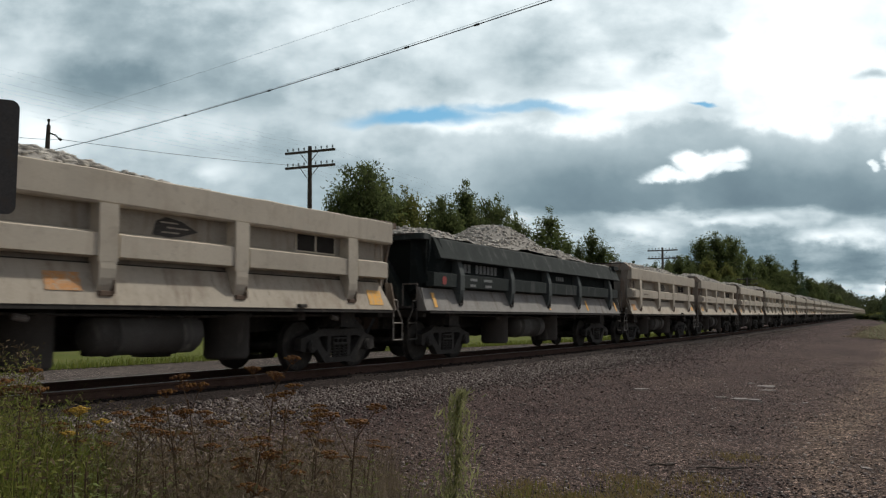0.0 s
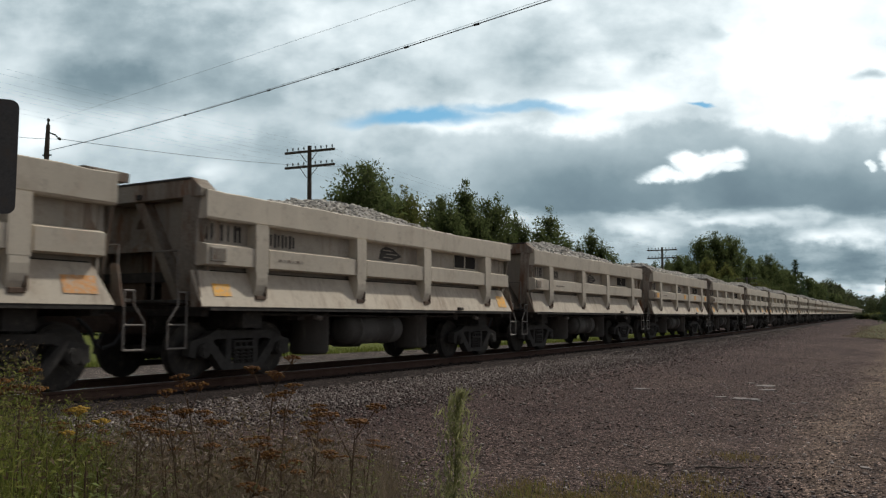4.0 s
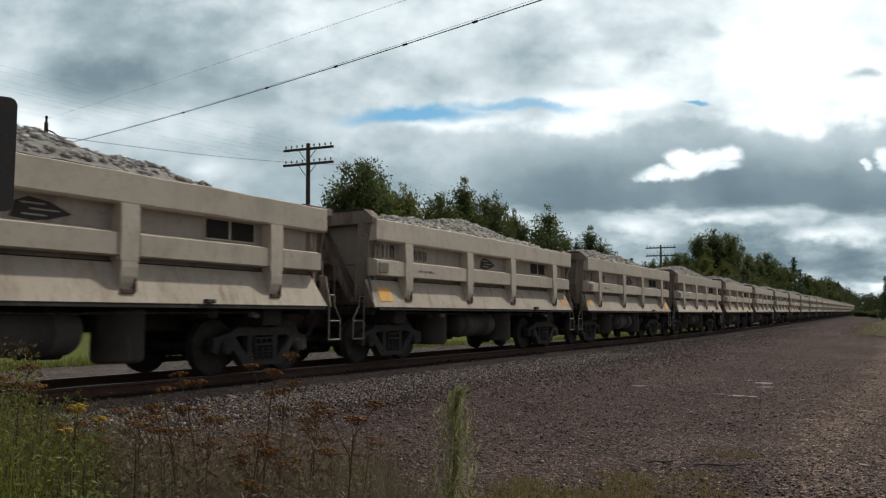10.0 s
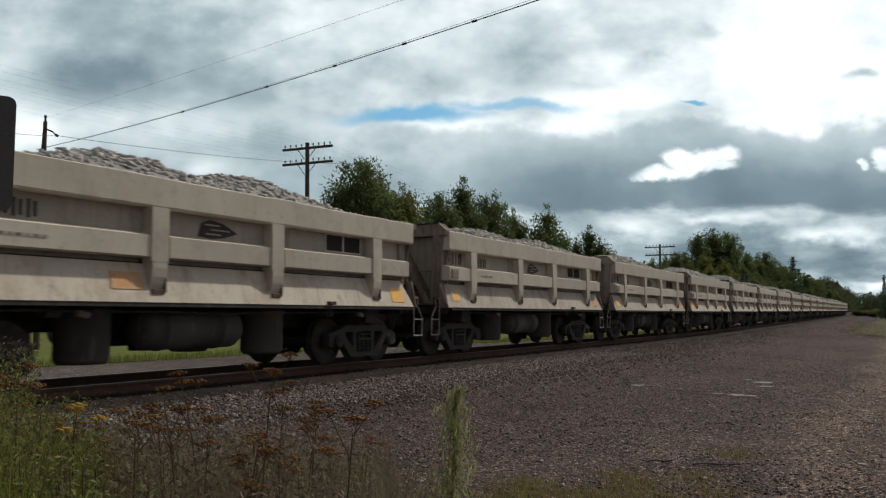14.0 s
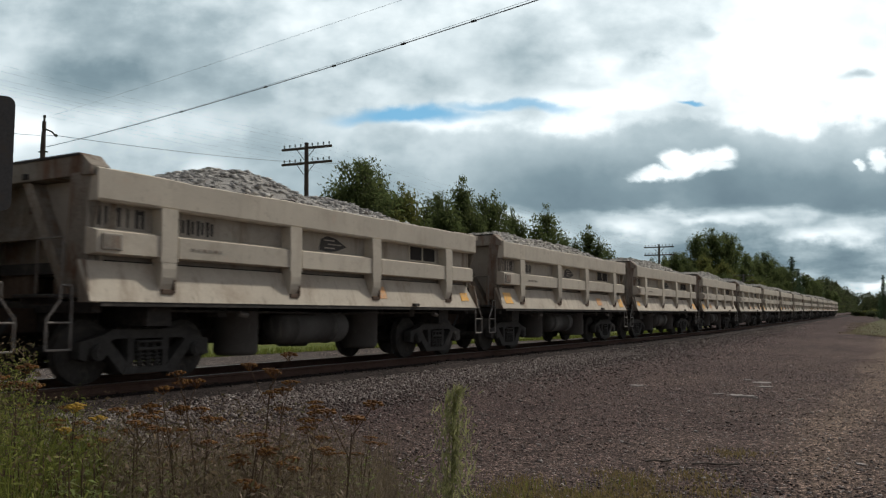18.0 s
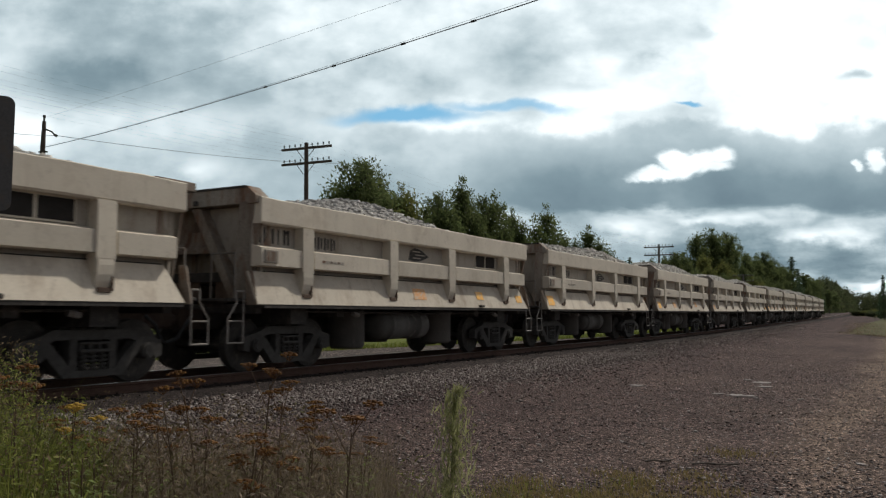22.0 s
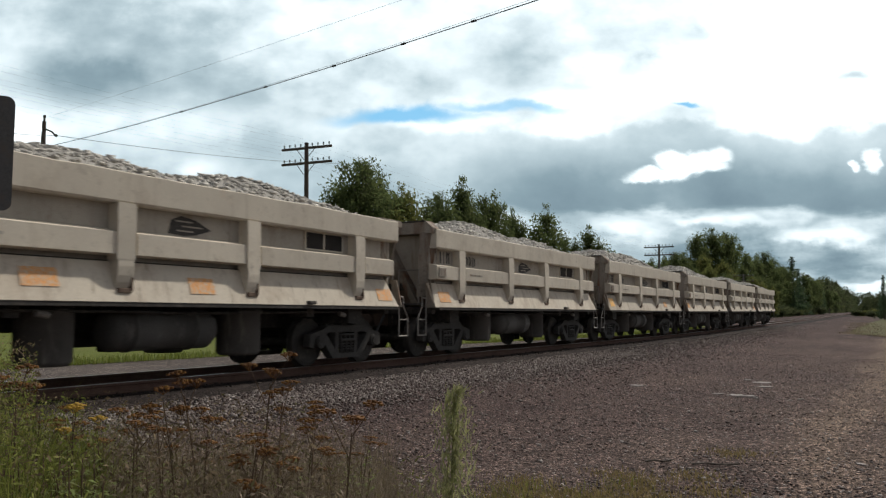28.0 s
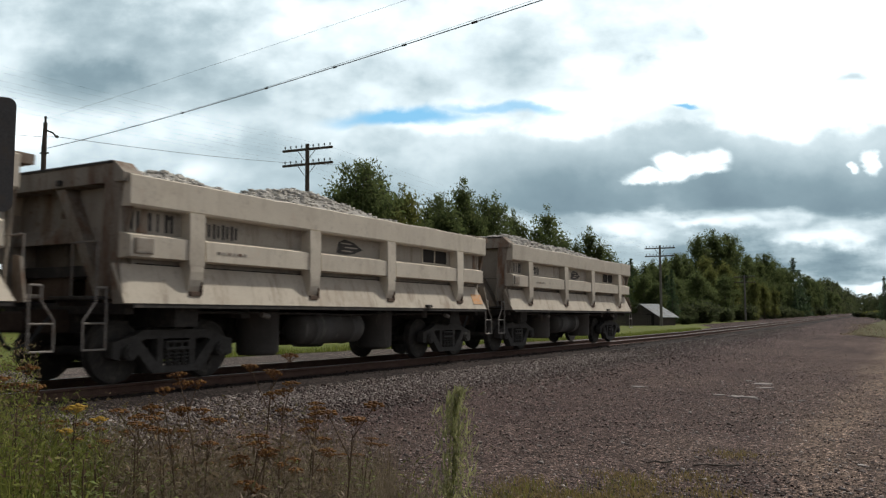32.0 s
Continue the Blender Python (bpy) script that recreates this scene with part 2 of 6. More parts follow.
FADED = surface("washed_out_orange_paint", (0.80, 0.36, 0.09), (0.72, 0.34, 0.12), (0.52, 0.42, 0.31), scale=8, fine=60, rough=0.7, dirt_at=(0.45, 0.62), vary=0.1)
BLACK = surface("black_stencil_paint", (0.04, 0.036, 0.034), (0.055, 0.05, 0.045), (0.16, 0.14, 0.12), scale=14, fine=90, rough=0.8, bump=0, dirt_at=(0.56, 0.74), vary=0.2)
HOLE = surface("black_opening", (0.03, 0.027, 0.025), (0.042, 0.038, 0.035), None, rough=0.95, bump=0)
RED = surface("red_tail_marker", (0.45, 0.05, 0.035), (0.38, 0.05, 0.035), None, rough=0.5)
POLE = surface("weathered_pole_wood", (0.085, 0.068, 0.058), (0.13, 0.105, 0.09), (0.05, 0.04, 0.034), scale=2, fine=30, rough=0.9, streak=True)
GLASS_INS = surface("insulator_glass", (0.20, 0.26, 0.26), (0.25, 0.3, 0.3), None, rough=0.15, bump=0)
WIRE = surface("dark_cable", (0.03, 0.03, 0.03), (0.04, 0.04, 0.04), None, rough=0.7, bump=0)
SIGN = surface("sign_back_metal", (0.085, 0.08, 0.076), (0.11, 0.10, 0.094), (0.10, 0.08, 0.065), scale=4, fine=50, rough=0.6)
HOUSE = surface("weathered_boards", (0.075, 0.065, 0.058), (0.12, 0.10, 0.09), (0.05, 0.045, 0.04), scale=1.5, fine=12, rough=0.9, streak=True)
ROOF = surface("grey_sheet_roof", (0.36, 0.38, 0.385), (0.28, 0.30, 0.305), (0.20, 0.18, 0.165), scale=1.0, fine=14, rough=0.92, streak=True)
BARK = surface("grey_bark", (0.09, 0.075, 0.062), (0.15, 0.13, 0.11), (0.05, 0.042, 0.036), scale=3, fine=20, rough=0.95, streak=True)
BIRCH = surface("pale_birch_bark", (0.42, 0.40, 0.37), (0.32, 0.30, 0.27), (0.07, 0.06, 0.055), scale=3, fine=25, rough=0.85, dirt_at=(0.54, 0.64))
LOAD = island_surface("crushed_pale_rock", [(0.560, 0.529, 0.470), (0.694, 0.659, 0.594), (0.482, 0.452, 0.401), (0.784, 0.744, 0.672), (0.381, 0.356, 0.314)], fine=12, vary=0.15)
GREY_LOAD = island_surface("crushed_grey_rock", [(0.446, 0.425, 0.398), (0.567, 0.547, 0.513), (0.351, 0.338, 0.317), (0.702, 0.675, 0.628), (0.257, 0.247, 0.232)], fine=12, vary=0.1)
STONE = island_surface("ballast_stone", [(0.057, 0.040, 0.037), (0.136, 0.107, 0.097), (0.220, 0.185, 0.167), (0.088, 0.062, 0.056), (0.370, 0.330, 0.299), (0.044, 0.032, 0.029)], fine=25)
PEBBLE = island_surface("lot_pebble", [(0.070, 0.050, 0.045), (0.22, 0.175, 0.155), (0.045, 0.033, 0.031), (0.48, 0.42, 0.385), (0.12, 0.088, 0.079), (0.05, 0.037, 0.034)], fine=25)
BROAD = island_surface("broad_leaves", [(0.090, 0.120, 0.045), (0.115, 0.146, 0.056), (0.101, 0.133, 0.050), (0.138, 0.156, 0.059), (0.083, 0.109, 0.043)], trans=0.6, vary=0.25)
SCRUB = island_surface("dark_scrub_leaves", [(0.074, 0.095, 0.043), (0.095, 0.116, 0.049), (0.068, 0.085, 0.040), (0.113, 0.119, 0.057)], trans=0.5, vary=0.3)
YELLOWING = island_surface("yellowing_leaves", [(0.133, 0.157, 0.047), (0.171, 0.178, 0.054), (0.114, 0.140, 0.045), (0.199, 0.183, 0.058)], trans=0.6, vary=0.2)
NEEDLE = island_surface("spruce_needles", [(0.050, 0.085, 0.045), (0.078, 0.118, 0.056), (0.062, 0.10, 0.05), (0.098, 0.135, 0.062)], trans=0.4)


def gravel(name, cols, zone=None, vary=0.0):
    """Trodden gravel: three sizes of stone in colour and relief, with worn tracks."""
    m, n, l, p = shader(name)
    co = n.new("ShaderNodeTexCoord").outputs["Object"]
    big = noise_tex(n, l, 0.16, 4, 0.6, co)
    mid = noise_tex(n, l, 1.7, 6, 0.7, co)
    r = ramp(n, [(0.3, cols[0]), (0.5, cols[1]), (0.72, cols[2])])
    if zone:
        # worn, tyre-marked ground towards one side
        sp = n.new("ShaderNodeSeparateXYZ")
        l.new(co, sp.inputs[0])
        side = n.new("ShaderNodeMapRange")
        side.inputs["From Min"].default_value, side.inputs["From Max"].default_value = zone
        side.inputs["To Min"].default_value, side.inputs["To Max"].default_value = -0.06, 0.20
        l.new(sp.outputs[0], side.inputs["Value"])
        ruts = noise_tex(n, l, 1.0, 5, 0.6, co, (1.1, 0.22, 1.0))
        add = n.new("ShaderNodeMath")
        add.operation = "MULTIPLY_ADD"
        l.new(ruts.outputs[0], add.inputs[0])
        add.inputs[1].default_value = 0.34
        l.new(side.outputs[0], add.inputs[2])
        both = n.new("ShaderNodeMath")
        both.operation = "MULTIPLY_ADD"
        l.new(big.outputs[0], both.inputs[0])
        both.inputs[1].default_value = 0.55
        l.new(add.outputs[0], both.inputs[2])
        l.new(both.outputs[0], r.inputs[0])
        # two pale wheel ruts that run beside the line
        lane = None
        for x0 in (-0.65, 1.05):
            off = n.new("ShaderNodeMath")
            off.operation = "MULTIPLY_ADD"
            l.new(big.outputs[0], off.inputs[0])
            off.inputs[1].default_value, off.inputs[2].default_value = 1.6, -x0 - 0.8
            dist = n.new("ShaderNodeMath")
            l.new(sp.outputs[0], dist.inputs[0])
            l.new(off.outputs[0], dist.inputs[1])
            far = n.new("ShaderNodeMath")
            far.operation = "ABSOLUTE"
            l.new(dist.outputs[0], far.inputs[0])
            band = n.new("ShaderNodeMapRange")
            band.inputs["From Min"].default_value, band.inputs["From Max"].default_value = 0.10, 0.62
            band.inputs["To Min"].default_value, band.inputs["To Max"].default_value = 1.0, 0.0
            l.new(far.outputs[0], band.inputs["Value"])
            if lane is None:
                lane = band.outputs[0]
            else:
                mx = n.new("ShaderNodeMath")
                mx.operation = "MAXIMUM"
                l.new(lane, mx.inputs[0])
                l.new(band.outputs[0], mx.inputs[1])
                lane = mx.outputs[0]
        worn = ramp(n, [(0.32, (0.1, 0.1, 0.1)), (0.52, (0.9, 0.9, 0.9))])
        l.new(ruts.outputs[0], worn.inputs[0])
        wear = n.new("ShaderNodeMath")
        wear.operation = "MULTIPLY"
        l.new(lane, wear.inputs[0])
        l.new(worn.outputs[0], wear.inputs[1])
    else:
        l.new(big.outputs[0], r.inputs[0])
    rm = ramp(n, [(0.32, (0.80, 0.79, 0.79)), (0.68, (1.20, 1.18, 1.16))])
    l.new(mid.outputs[0], rm.inputs[0])
    base = mixed(n, l, wear.outputs[0], r.outputs[0], (0.150, 0.112, 0.087)) if zone else r.outputs[0]
    col = mixed(n, l, 1.0, base, rm.outputs[0], "MULTIPLY")
    grit = noise_tex(n, l, 34.0, 8, 0.78, co)
    rg = ramp(n, [(0.34, (0.52, 0.51, 0.51)), (0.5, (0.95, 0.95, 0.95)), (0.66, (1.62, 1.58, 1.55))])
    l.new(grit.outputs[0], rg.inputs[0])
    col = mixed(n, l, 1.0, col, rg.outputs[0], "MULTIPLY")
    bumps = []
    for sc, lo, hi in ((44.0, 0.40, 2.9), (105.0, 0.42, 2.6)):
        v = n.new("ShaderNodeTexVoronoi")
        v.inputs["Scale"].default_value = sc
        l.new(co, v.inputs["Vector"])
        sp = n.new("ShaderNodeSeparateColor")
        l.new(v.outputs["Color"], sp.inputs[0])
        rv = ramp(n, [(0, (lo,) * 3), (0.72, (1.0,) * 3), (1, (hi,) * 3)])
        l.new(sp.outputs[0], rv.inputs[0])
        col = mixed(n, l, 1.0, col, rv.outputs[0], "MULTIPLY")
        bumps.append(v.outputs["Distance"])
    l.new(col, p.inputs["Base Color"])
    p.inputs["Roughness"].default_value = 0.95
    p.inputs["Specular IOR Level"].default_value = 0.06
    if vary:
        info = n.new("ShaderNodeObjectInfo")
        rv = ramp(n, [(0, (1 - vary,) * 3), (1, (1 + vary * 0.3,) * 3)])
        l.new(info.outputs["Random"], rv.inputs[0])
        l.new(mixed(n, l, 1.0, col, rv.outputs[0], "MULTIPLY"), p.inputs["Base Color"])
    prev = None
    for h, d in zip(bumps, (0.014, 0.006)):
        bp = n.new("ShaderNodeBump")
        bp.invert = True
        bp.inputs["Strength"].default_value, bp.inputs["Distance"].default_value = 0.4, d
        l.new(h, bp.inputs["Height"])
        if prev:
            l.new(prev, bp.inputs["Normal"])
        prev = bp.outputs[0]
    l.new(prev, p.inputs["Normal"])
    return m


LOT = gravel("purple_brown_gravel", [(0.052, 0.0355, 0.0345), (0.078, 0.0560, 0.0500), (0.116, 0.087, 0.071)], (-9.0, 3.0))
BALLAST = gravel("dark_ballast", [(0.022, 0.018, 0.017), (0.032, 0.026, 0.024), (0.048, 0.039, 0.036)])
ROAD = gravel("grey_road_gravel", [(0.070, 0.057, 0.051), (0.088, 0.074, 0.066), (0.115, 0.098, 0.088)])
LOAD_BASE = surface("pale_rock_fines", (0.40, 0.378, 0.342), (0.33, 0.313, 0.283), (0.47, 0.447, 0.41), scale=5, fine=30, rough=0.95, bump=0.9, bump_dist=0.02, grain=(0.66, 1.15))
GREY_BASE = surface("grey_rock_fines", (0.37, 0.355, 0.33), (0.31, 0.296, 0.275), (0.43, 0.415, 0.385), scale=5, fine=30, rough=0.95, bump=0.9, bump_dist=0.02, grain=(0.66, 1.15))
TURF = surface("mown_turf", (0.135, 0.155, 0.026), (0.10, 0.125, 0.022), (0.15, 0.135, 0.042), scale=0.25, fine=14, rough=0.95, bump=0.8, bump_dist=0.04)
VERGE = surface("dry_verge_grass", (0.088, 0.092, 0.030), (0.115, 0.105, 0.04), (0.06, 0.048, 0.034), scale=0.3, fine=10, rough=0.95, bump=0.8, bump_dist=0.05)


# ---------------------------------------------------------------- ground, track bed and rails
def lot_z(x):
    """The lot lifts gently towards the track bed."""
    return 0.14 * float(smoothstep(1.0, -8.2, np.array(x)))


def sheet(name, x_of, ys, material, z_of):
    """A ground sheet; x_of(y) gives the stations across it."""
    verts, faces = [], []
    k = len(x_of(0))
    for y in ys:
        for x in x_of(y):
            verts.append((x, y, z_of(x, y)))
    for j in range(len(ys) - 1):
        for i in range(k - 1):
            a = j * k + i
            faces.append((a, a + 1, a + k + 1, a + k))
    return new(name, raw(name, verts, faces, material, True))


FAR_Y = [-400, -150, -60, -30, -15, -8, -4, -2, 0, 1, 2, 3, 4, 5, 6, 7, 8, 9, 10, 12, 14, 17, 20, 24, 28, 33, 38, 44, 50, 58, 66, 76, 90, 110, 140, 180, 230, 300, 400, 550, 750, 1000, 1400, 2000, 2800]


def ground_x(y):
    c = track_x(y)
    return [-2600, -900, -300, -120, -60, -40, c - 10, c - 4, c - 2.6, c, c + 2.3] + [c + 2.3 + (i + 1) * (9.5 / 14) for i in range(14)] + [4, 8, 16, 40, 120, 400, 1200, 2600]


def ground_z(x, y):
    c = track_x(y)
    return rise(y) + (lot_z(x) if x > c + 2.3 else 0.14) + 0.012 * noise.noise((x * 0.7, y * 0.7, 0.3))


ground = tagged(sheet("ground", ground_x, FAR_Y, LOT, ground_z), "purple-brown trodden gravel lot beside the railway line", "ground", kind="structure")

TRACK_Y = [-90, -60, -40, -25, -15, -8, 0, 8, 16, 24, 32, 40, 48, 58, 70, 85, 105, 130, 170, 220, 290, 380, 480, 620, 800]


def along(name, outline, material, ys=TRACK_Y, dx=0.0):
    """Sweep a cross-section (x from the centre line, z over the lot) along the track."""
    verts, faces = [], []
    k = len(outline)
    for y in ys:
        for x, z in outline:
            verts.append((track_x(y) + dx + x, y, z + rise(y)))
    for j in range(len(ys) - 1):
        for i in range(k):
            a, b = j * k + i, j * k + (i + 1) % k
            faces.append((a, b, b + k, a + k))
    faces += [tuple(range(k))[::-1], tuple((len(ys) - 1) * k + i for i in range(k))]
    return raw(name, verts, faces, material)


track = thing("railway_track", "ballasted single railway track with rusty rails on dark ties", "railway track", kind="structure")
part("ballast_bed", along("ballast_bed", [(-2.6, 0.10), (-1.75, 0.245), (1.55, 0.245), (2.5, 0.10)], BALLAST), None, track, "dark ballast bed")
RZ = RAIL_Z
for s in (-1, 1):
    rail = [(-0.075, RZ - 0.165), (0.075, RZ - 0.165), (0.075, RZ - 0.145), (0.012, RZ - 0.125), (0.012, RZ - 0.05), (0.037, RZ - 0.04),
            (0.037, RZ - 0.006), (-0.037, RZ - 0.006), (-0.037, RZ - 0.04), (-0.012, RZ - 0.05), (-0.012, RZ - 0.125), (-0.075, RZ - 0.145)]
    ob = part("rail", along("rail", rail, RAIL, dx=s * 0.755), None, track, "rusty steel rail")
    top = [(-0.030, RZ - 0.006), (0.030, RZ - 0.006), (0.026, RZ), (-0.026, RZ)]
    part("railhead", along("railhead", top, RAIL_TOP, dx=s * 0.755), None, ob, "polished running surface")

def road_wide(y):
    return 1.0 - 0.86 * float(smoothstep(14, 52, np.array(y)))


road = tagged(sheet("road", lambda y: [track_x(y) - 2.45 - i * 0.57 * road_wide(y) for i in range(9)], [y for y in FAR_Y if -151 < y < 59], ROAD,
                    lambda x, y: rise(y) + 0.155 + 0.01 * noise.noise((x, y, 0))), "pale grey gravel access road behind the track", "road", kind="structure")


def lawn_x(y):
    c = track_x(y) - 2.5 - 4.3 * road_wide(y) - 5.0 * float(smoothstep(70, 92, np.array(y))) + 0.35 * noise.noise((0.0, y * 0.4, 3.0))
    return [c, c - 0.5, c - 2, c - 5, c - 10, c - 20, c - 45, c - 120, c - 400, c - 1500]


lawn = tagged(sheet("lawn", lawn_x, [y for y in FAR_Y if -401 < y < 141], TURF, lambda x, y: rise(y) + 0.17), "mown yellow-green grass behind the railway", "grass", kind="structure")
def verge_off(y):
    """How far the grass verge keeps from the track."""
    return max(4.0, 8.4 - 0.027 * (y - 48)) + 1.5 * noise.noise((2.0, y * 0.21, 1.0)) + 13.0 * float(smoothstep(60, 41, np.array(y))) ** 2


verge = tagged(sheet("verge", lambda y: [track_x(y) + verge_off(y) + d for d in (0, 1, 3, 8, 20, 60, 200, 700)],
                     [41, 42, 43, 44, 45.5, 47, 48.5, 50, 52, 54, 57, 60, 64, 70, 78, 95, 120, 160, 220, 300, 420, 600, 900, 1400], VERGE, lambda x, y: rise(y) + 0.07), "dry yellowish grass verge at the edge of the gravel lot", "grass", kind="structure")

# ---------------------------------------------------------------- cloudy sky
def cloud_shader():
    m, n, l, p = shader("broken_cloud")
    n.remove(p)
    o = n["Material Output"]
    em = n.new("ShaderNodeEmission")
    l.new(em.outputs[0], o.inputs["Surface"])
    co = n.new("ShaderNodeTexCoord").outputs["Object"]
    sep = n.new("ShaderNodeSeparateXYZ")
    l.new(co, sep.inputs[0])

    def op(kind, a, b=0.0, c=0.0):
        q = n.new("ShaderNodeMath")
        q.operation = kind
        for i, v in enumerate((a, b, c)):
            if hasattr(v, "links"):
                l.new(v, q.inputs[i])
            else:
                q.inputs[i].default_value = v
        return q.outputs[0]
    u, v = op("DIVIDE", sep.outputs[0], sep.outputs[1]), op("DIVIDE", sep.outputs[2], sep.outputs[1])
    flat = op("ADD", v, 0.10)                      # cloud deck seen in perspective
    cx, cy = op("DIVIDE", u, flat), op("DIVIDE", 1.0, flat)
    deck = n.new("ShaderNodeCombineXYZ")
    l.new(cx, deck.inputs[0])
    l.new(cy, deck.inputs[1])
    view = n.new("ShaderNodeCombineXYZ")
    l.new(op("MULTIPLY", u, 1.0), view.inputs[0])
    l.new(op("MULTIPLY", v, 1.9), view.inputs[1])
    puff = n.new("ShaderNodeCombineXYZ")
    l.new(u, puff.inputs[0])
    l.new(op("MULTIPLY", v, 1.25), puff.inputs[1])
    a = noise_tex(n, l, 0.8, 7, 0.5, deck.outputs[0])
    b = noise_tex(n, l, 3.8, 8, 0.54, view.outputs[0])
    c = noise_tex(n, l, 8.0, 8, 0.52, puff.outputs[0])
    # warped place on the sky for the larger masses
    wu = op("ADD", u, op("MULTIPLY", op("SUBTRACT", b.outputs[0], 0.5), 0.16))
    wv = op("ADD", v, op("MULTIPLY", op("SUBTRACT", c.outputs[0], 0.5), 0.075))
    wu = op("ADD", wu, op("MULTIPLY", op("SUBTRACT", c.outputs[0], 0.5), 0.06))

    def mass(x, y, rx, ry, soft=0.3):
        dx = op("DIVIDE", op("SUBTRACT", wu, (x - 784) / 1439), rx / 1439)
        dy = op("DIVIDE", op("SUBTRACT", wv, (560 - y) / 1439), ry / 1439)
        r = op("SQRT", op("ADD", op("MULTIPLY", dx, dx), op("MULTIPLY", dy, dy)))
        mr = n.new("ShaderNodeMapRange")
        mr.interpolation_type = "SMOOTHSTEP"
        mr.inputs["From Min"].default_value, mr.inputs["From Max"].default_value = soft, 1.0
        mr.inputs["To Min"].default_value, mr.inputs["To Max"].default_value = 1.0, 0.0
        l.new(r, mr.inputs["Value"])
        return mr.outputs[0]
    val = op("ADD", 0.650, op("MULTIPLY", op("SUBTRACT", a.outputs[0], 0.5), 0.75))
    val = op("ADD", val, op("MULTIPLY", op("SUBTRACT", b.outputs[0], 0.5), 0.95))
    val = op("ADD", val, op("MULTIPLY", op("SUBTRACT", c.outputs[0], 0.5), 0.85))
    low = n.new("ShaderNodeCombineXYZ")
    l.new(u, low.inputs[0])
    l.new(op("MULTIPLY", v, 2.3), low.inputs[1])
    e = noise_tex(n, l, 9.5, 8, 0.56, low.outputs[0])
    near_line = n.new("ShaderNodeMapRange")
    near_line.inputs["From Min"].default_value, near_line.inputs["From Max"].default_value = 0.0, 0.17
    near_line.inputs["To Min"].default_value, near_line.inputs["To Max"].default_value = 1.9, 0.0
    l.new(v, near_line.inputs["Value"])
    val = op("ADD", val, op("MULTIPLY", op("SUBTRACT", e.outputs[0], 0.5), near_line.outputs[0]))
    for x, y, rx, ry, k in ((1480, 90, 620, 240, 0.32), (230, 70, 420, 160, -0.22), (1340, 455, 520, 105, -0.48), (1120, 405, 120, 24, 0.30), (1480, 425, 140, 24, 0.34), (1525, 512, 60, 10, 0.35), (1190, 470, 120, 30, 0.12), (1090, 40, 300, 50, -0.05), (760, 240, 420, 70, 0.03), (620, 110, 260, 90, 0.04), (300, 210, 620, 260, -0.10), (120, 140, 240, 70, -0.15), (330, 215, 320, 45, 0.15),
                            (900, 90, 210, 75, -0.10), (1140, 112, 60, 26, -0.16), (1250, 72, 60, 20, -0.14), (1515, 132, 60, 18, -0.34), (980, 225, 400, 26, 0.22), (1300, 225, 500, 30, 0.25), (1500, 470, 200, 50, 0.02), (1080, 425, 200, 40, 0.14), (330, 285, 60, 30, 0.25), (1020, 182, 240, 42, 0.36), (990, 405, 130, 60, -0.14), (540, 290, 150, 50, -0.12), (1440, 412, 150, 22, 0.34), (1300, 392, 130, 16, 0.28), (1120, 372, 150, 22, 0.22)):
        val = op("ADD", val, op("MULTIPLY", mass(x, y, rx, ry, 0.1), k))
    # grey deck with a lumpy top, a flat foot and its darkest part low down
    def step(x, lo, hi, a=0.0, z=1.0):
        mr = n.new("ShaderNodeMapRange")
        mr.interpolation_type = "SMOOTHSTEP"
        for key, q in (("From Min", lo), ("From Max", hi), ("To Min", a), ("To Max", z)):
            mr.inputs[key].default_value = q
        l.new(x, mr.inputs["Value"])
        return mr.outputs[0]
    lump = op("ADD", op("MULTIPLY", op("SUBTRACT", b.outputs[0], 0.5), 0.05), op("MULTIPLY", op("SUBTRACT", c.outputs[0], 0.5), 0.10))
    dv = op("ADD", v, lump)
    foot = op("ADD", v, op("ADD", op("MULTIPLY", op("SUBTRACT", e.outputs[0], 0.5), 0.045), op("MULTIPLY", op("SUBTRACT", b.outputs[0], 0.5), 0.05)))
    deck_mask = op("MULTIPLY", op("MULTIPLY", step(dv, 0.247, 0.218), step(foot, 0.118, 0.136)), step(wu, -0.10, 0.16, 0.30, 1.0))
    deck_val = op("ADD", step(v, 0.140, 0.240, 0.16, 0.58), op("MULTIPLY", op("SUBTRACT", c.outputs[0], 0.5), 0.55))
    deck_val = op("ADD", deck_val, op("MULTIPLY", op("SUBTRACT", b.outputs[0], 0.5), 0.35))
    keep = op("SUBTRACT", 1.0, deck_mask)
    val = op("ADD", op("MULTIPLY", val, keep), op("MULTIPLY", deck_val, deck_mask))
    puffs = op("MAXIMUM", mass(1150, 303, 62, 13, 0.35), op("MAXIMUM", mass(1200, 290, 66, 26, 0.4), op("MAXIMUM", mass(1248, 284, 46, 26, 0.35), op("MAXIMUM", mass(1235, 304, 52, 16, 0.3), mass(1175, 276, 44, 17, 0.3)))))
    val = op("ADD", val, op("MULTIPLY", puffs, op("ADD", 0.40, op("MULTIPLY", c.outputs[0], 0.35))))
    val = op("ADD", val, op("MULTIPLY", op("MAXIMUM", mass(1572, 283, 24, 22, 0.5), mass(1534, 287, 15, 10, 0.4)), 0.4))
    r = ramp(n, [(0.0, (0.14, 0.205, 0.25)), (0.22, (0.215, 0.30, 0.345)), (0.45, (0.41, 0.51, 0.555)), (0.66, (0.70, 0.80, 0.84)), (0.90, (1.08, 1.16, 1.18))])
    l.new(val, r.inputs[0])
    blue = op("MAXIMUM", mass(715, 202, 185, 24, 0.3), op("MULTIPLY", mass(900, 188, 170, 16, 0.2), 0.75))
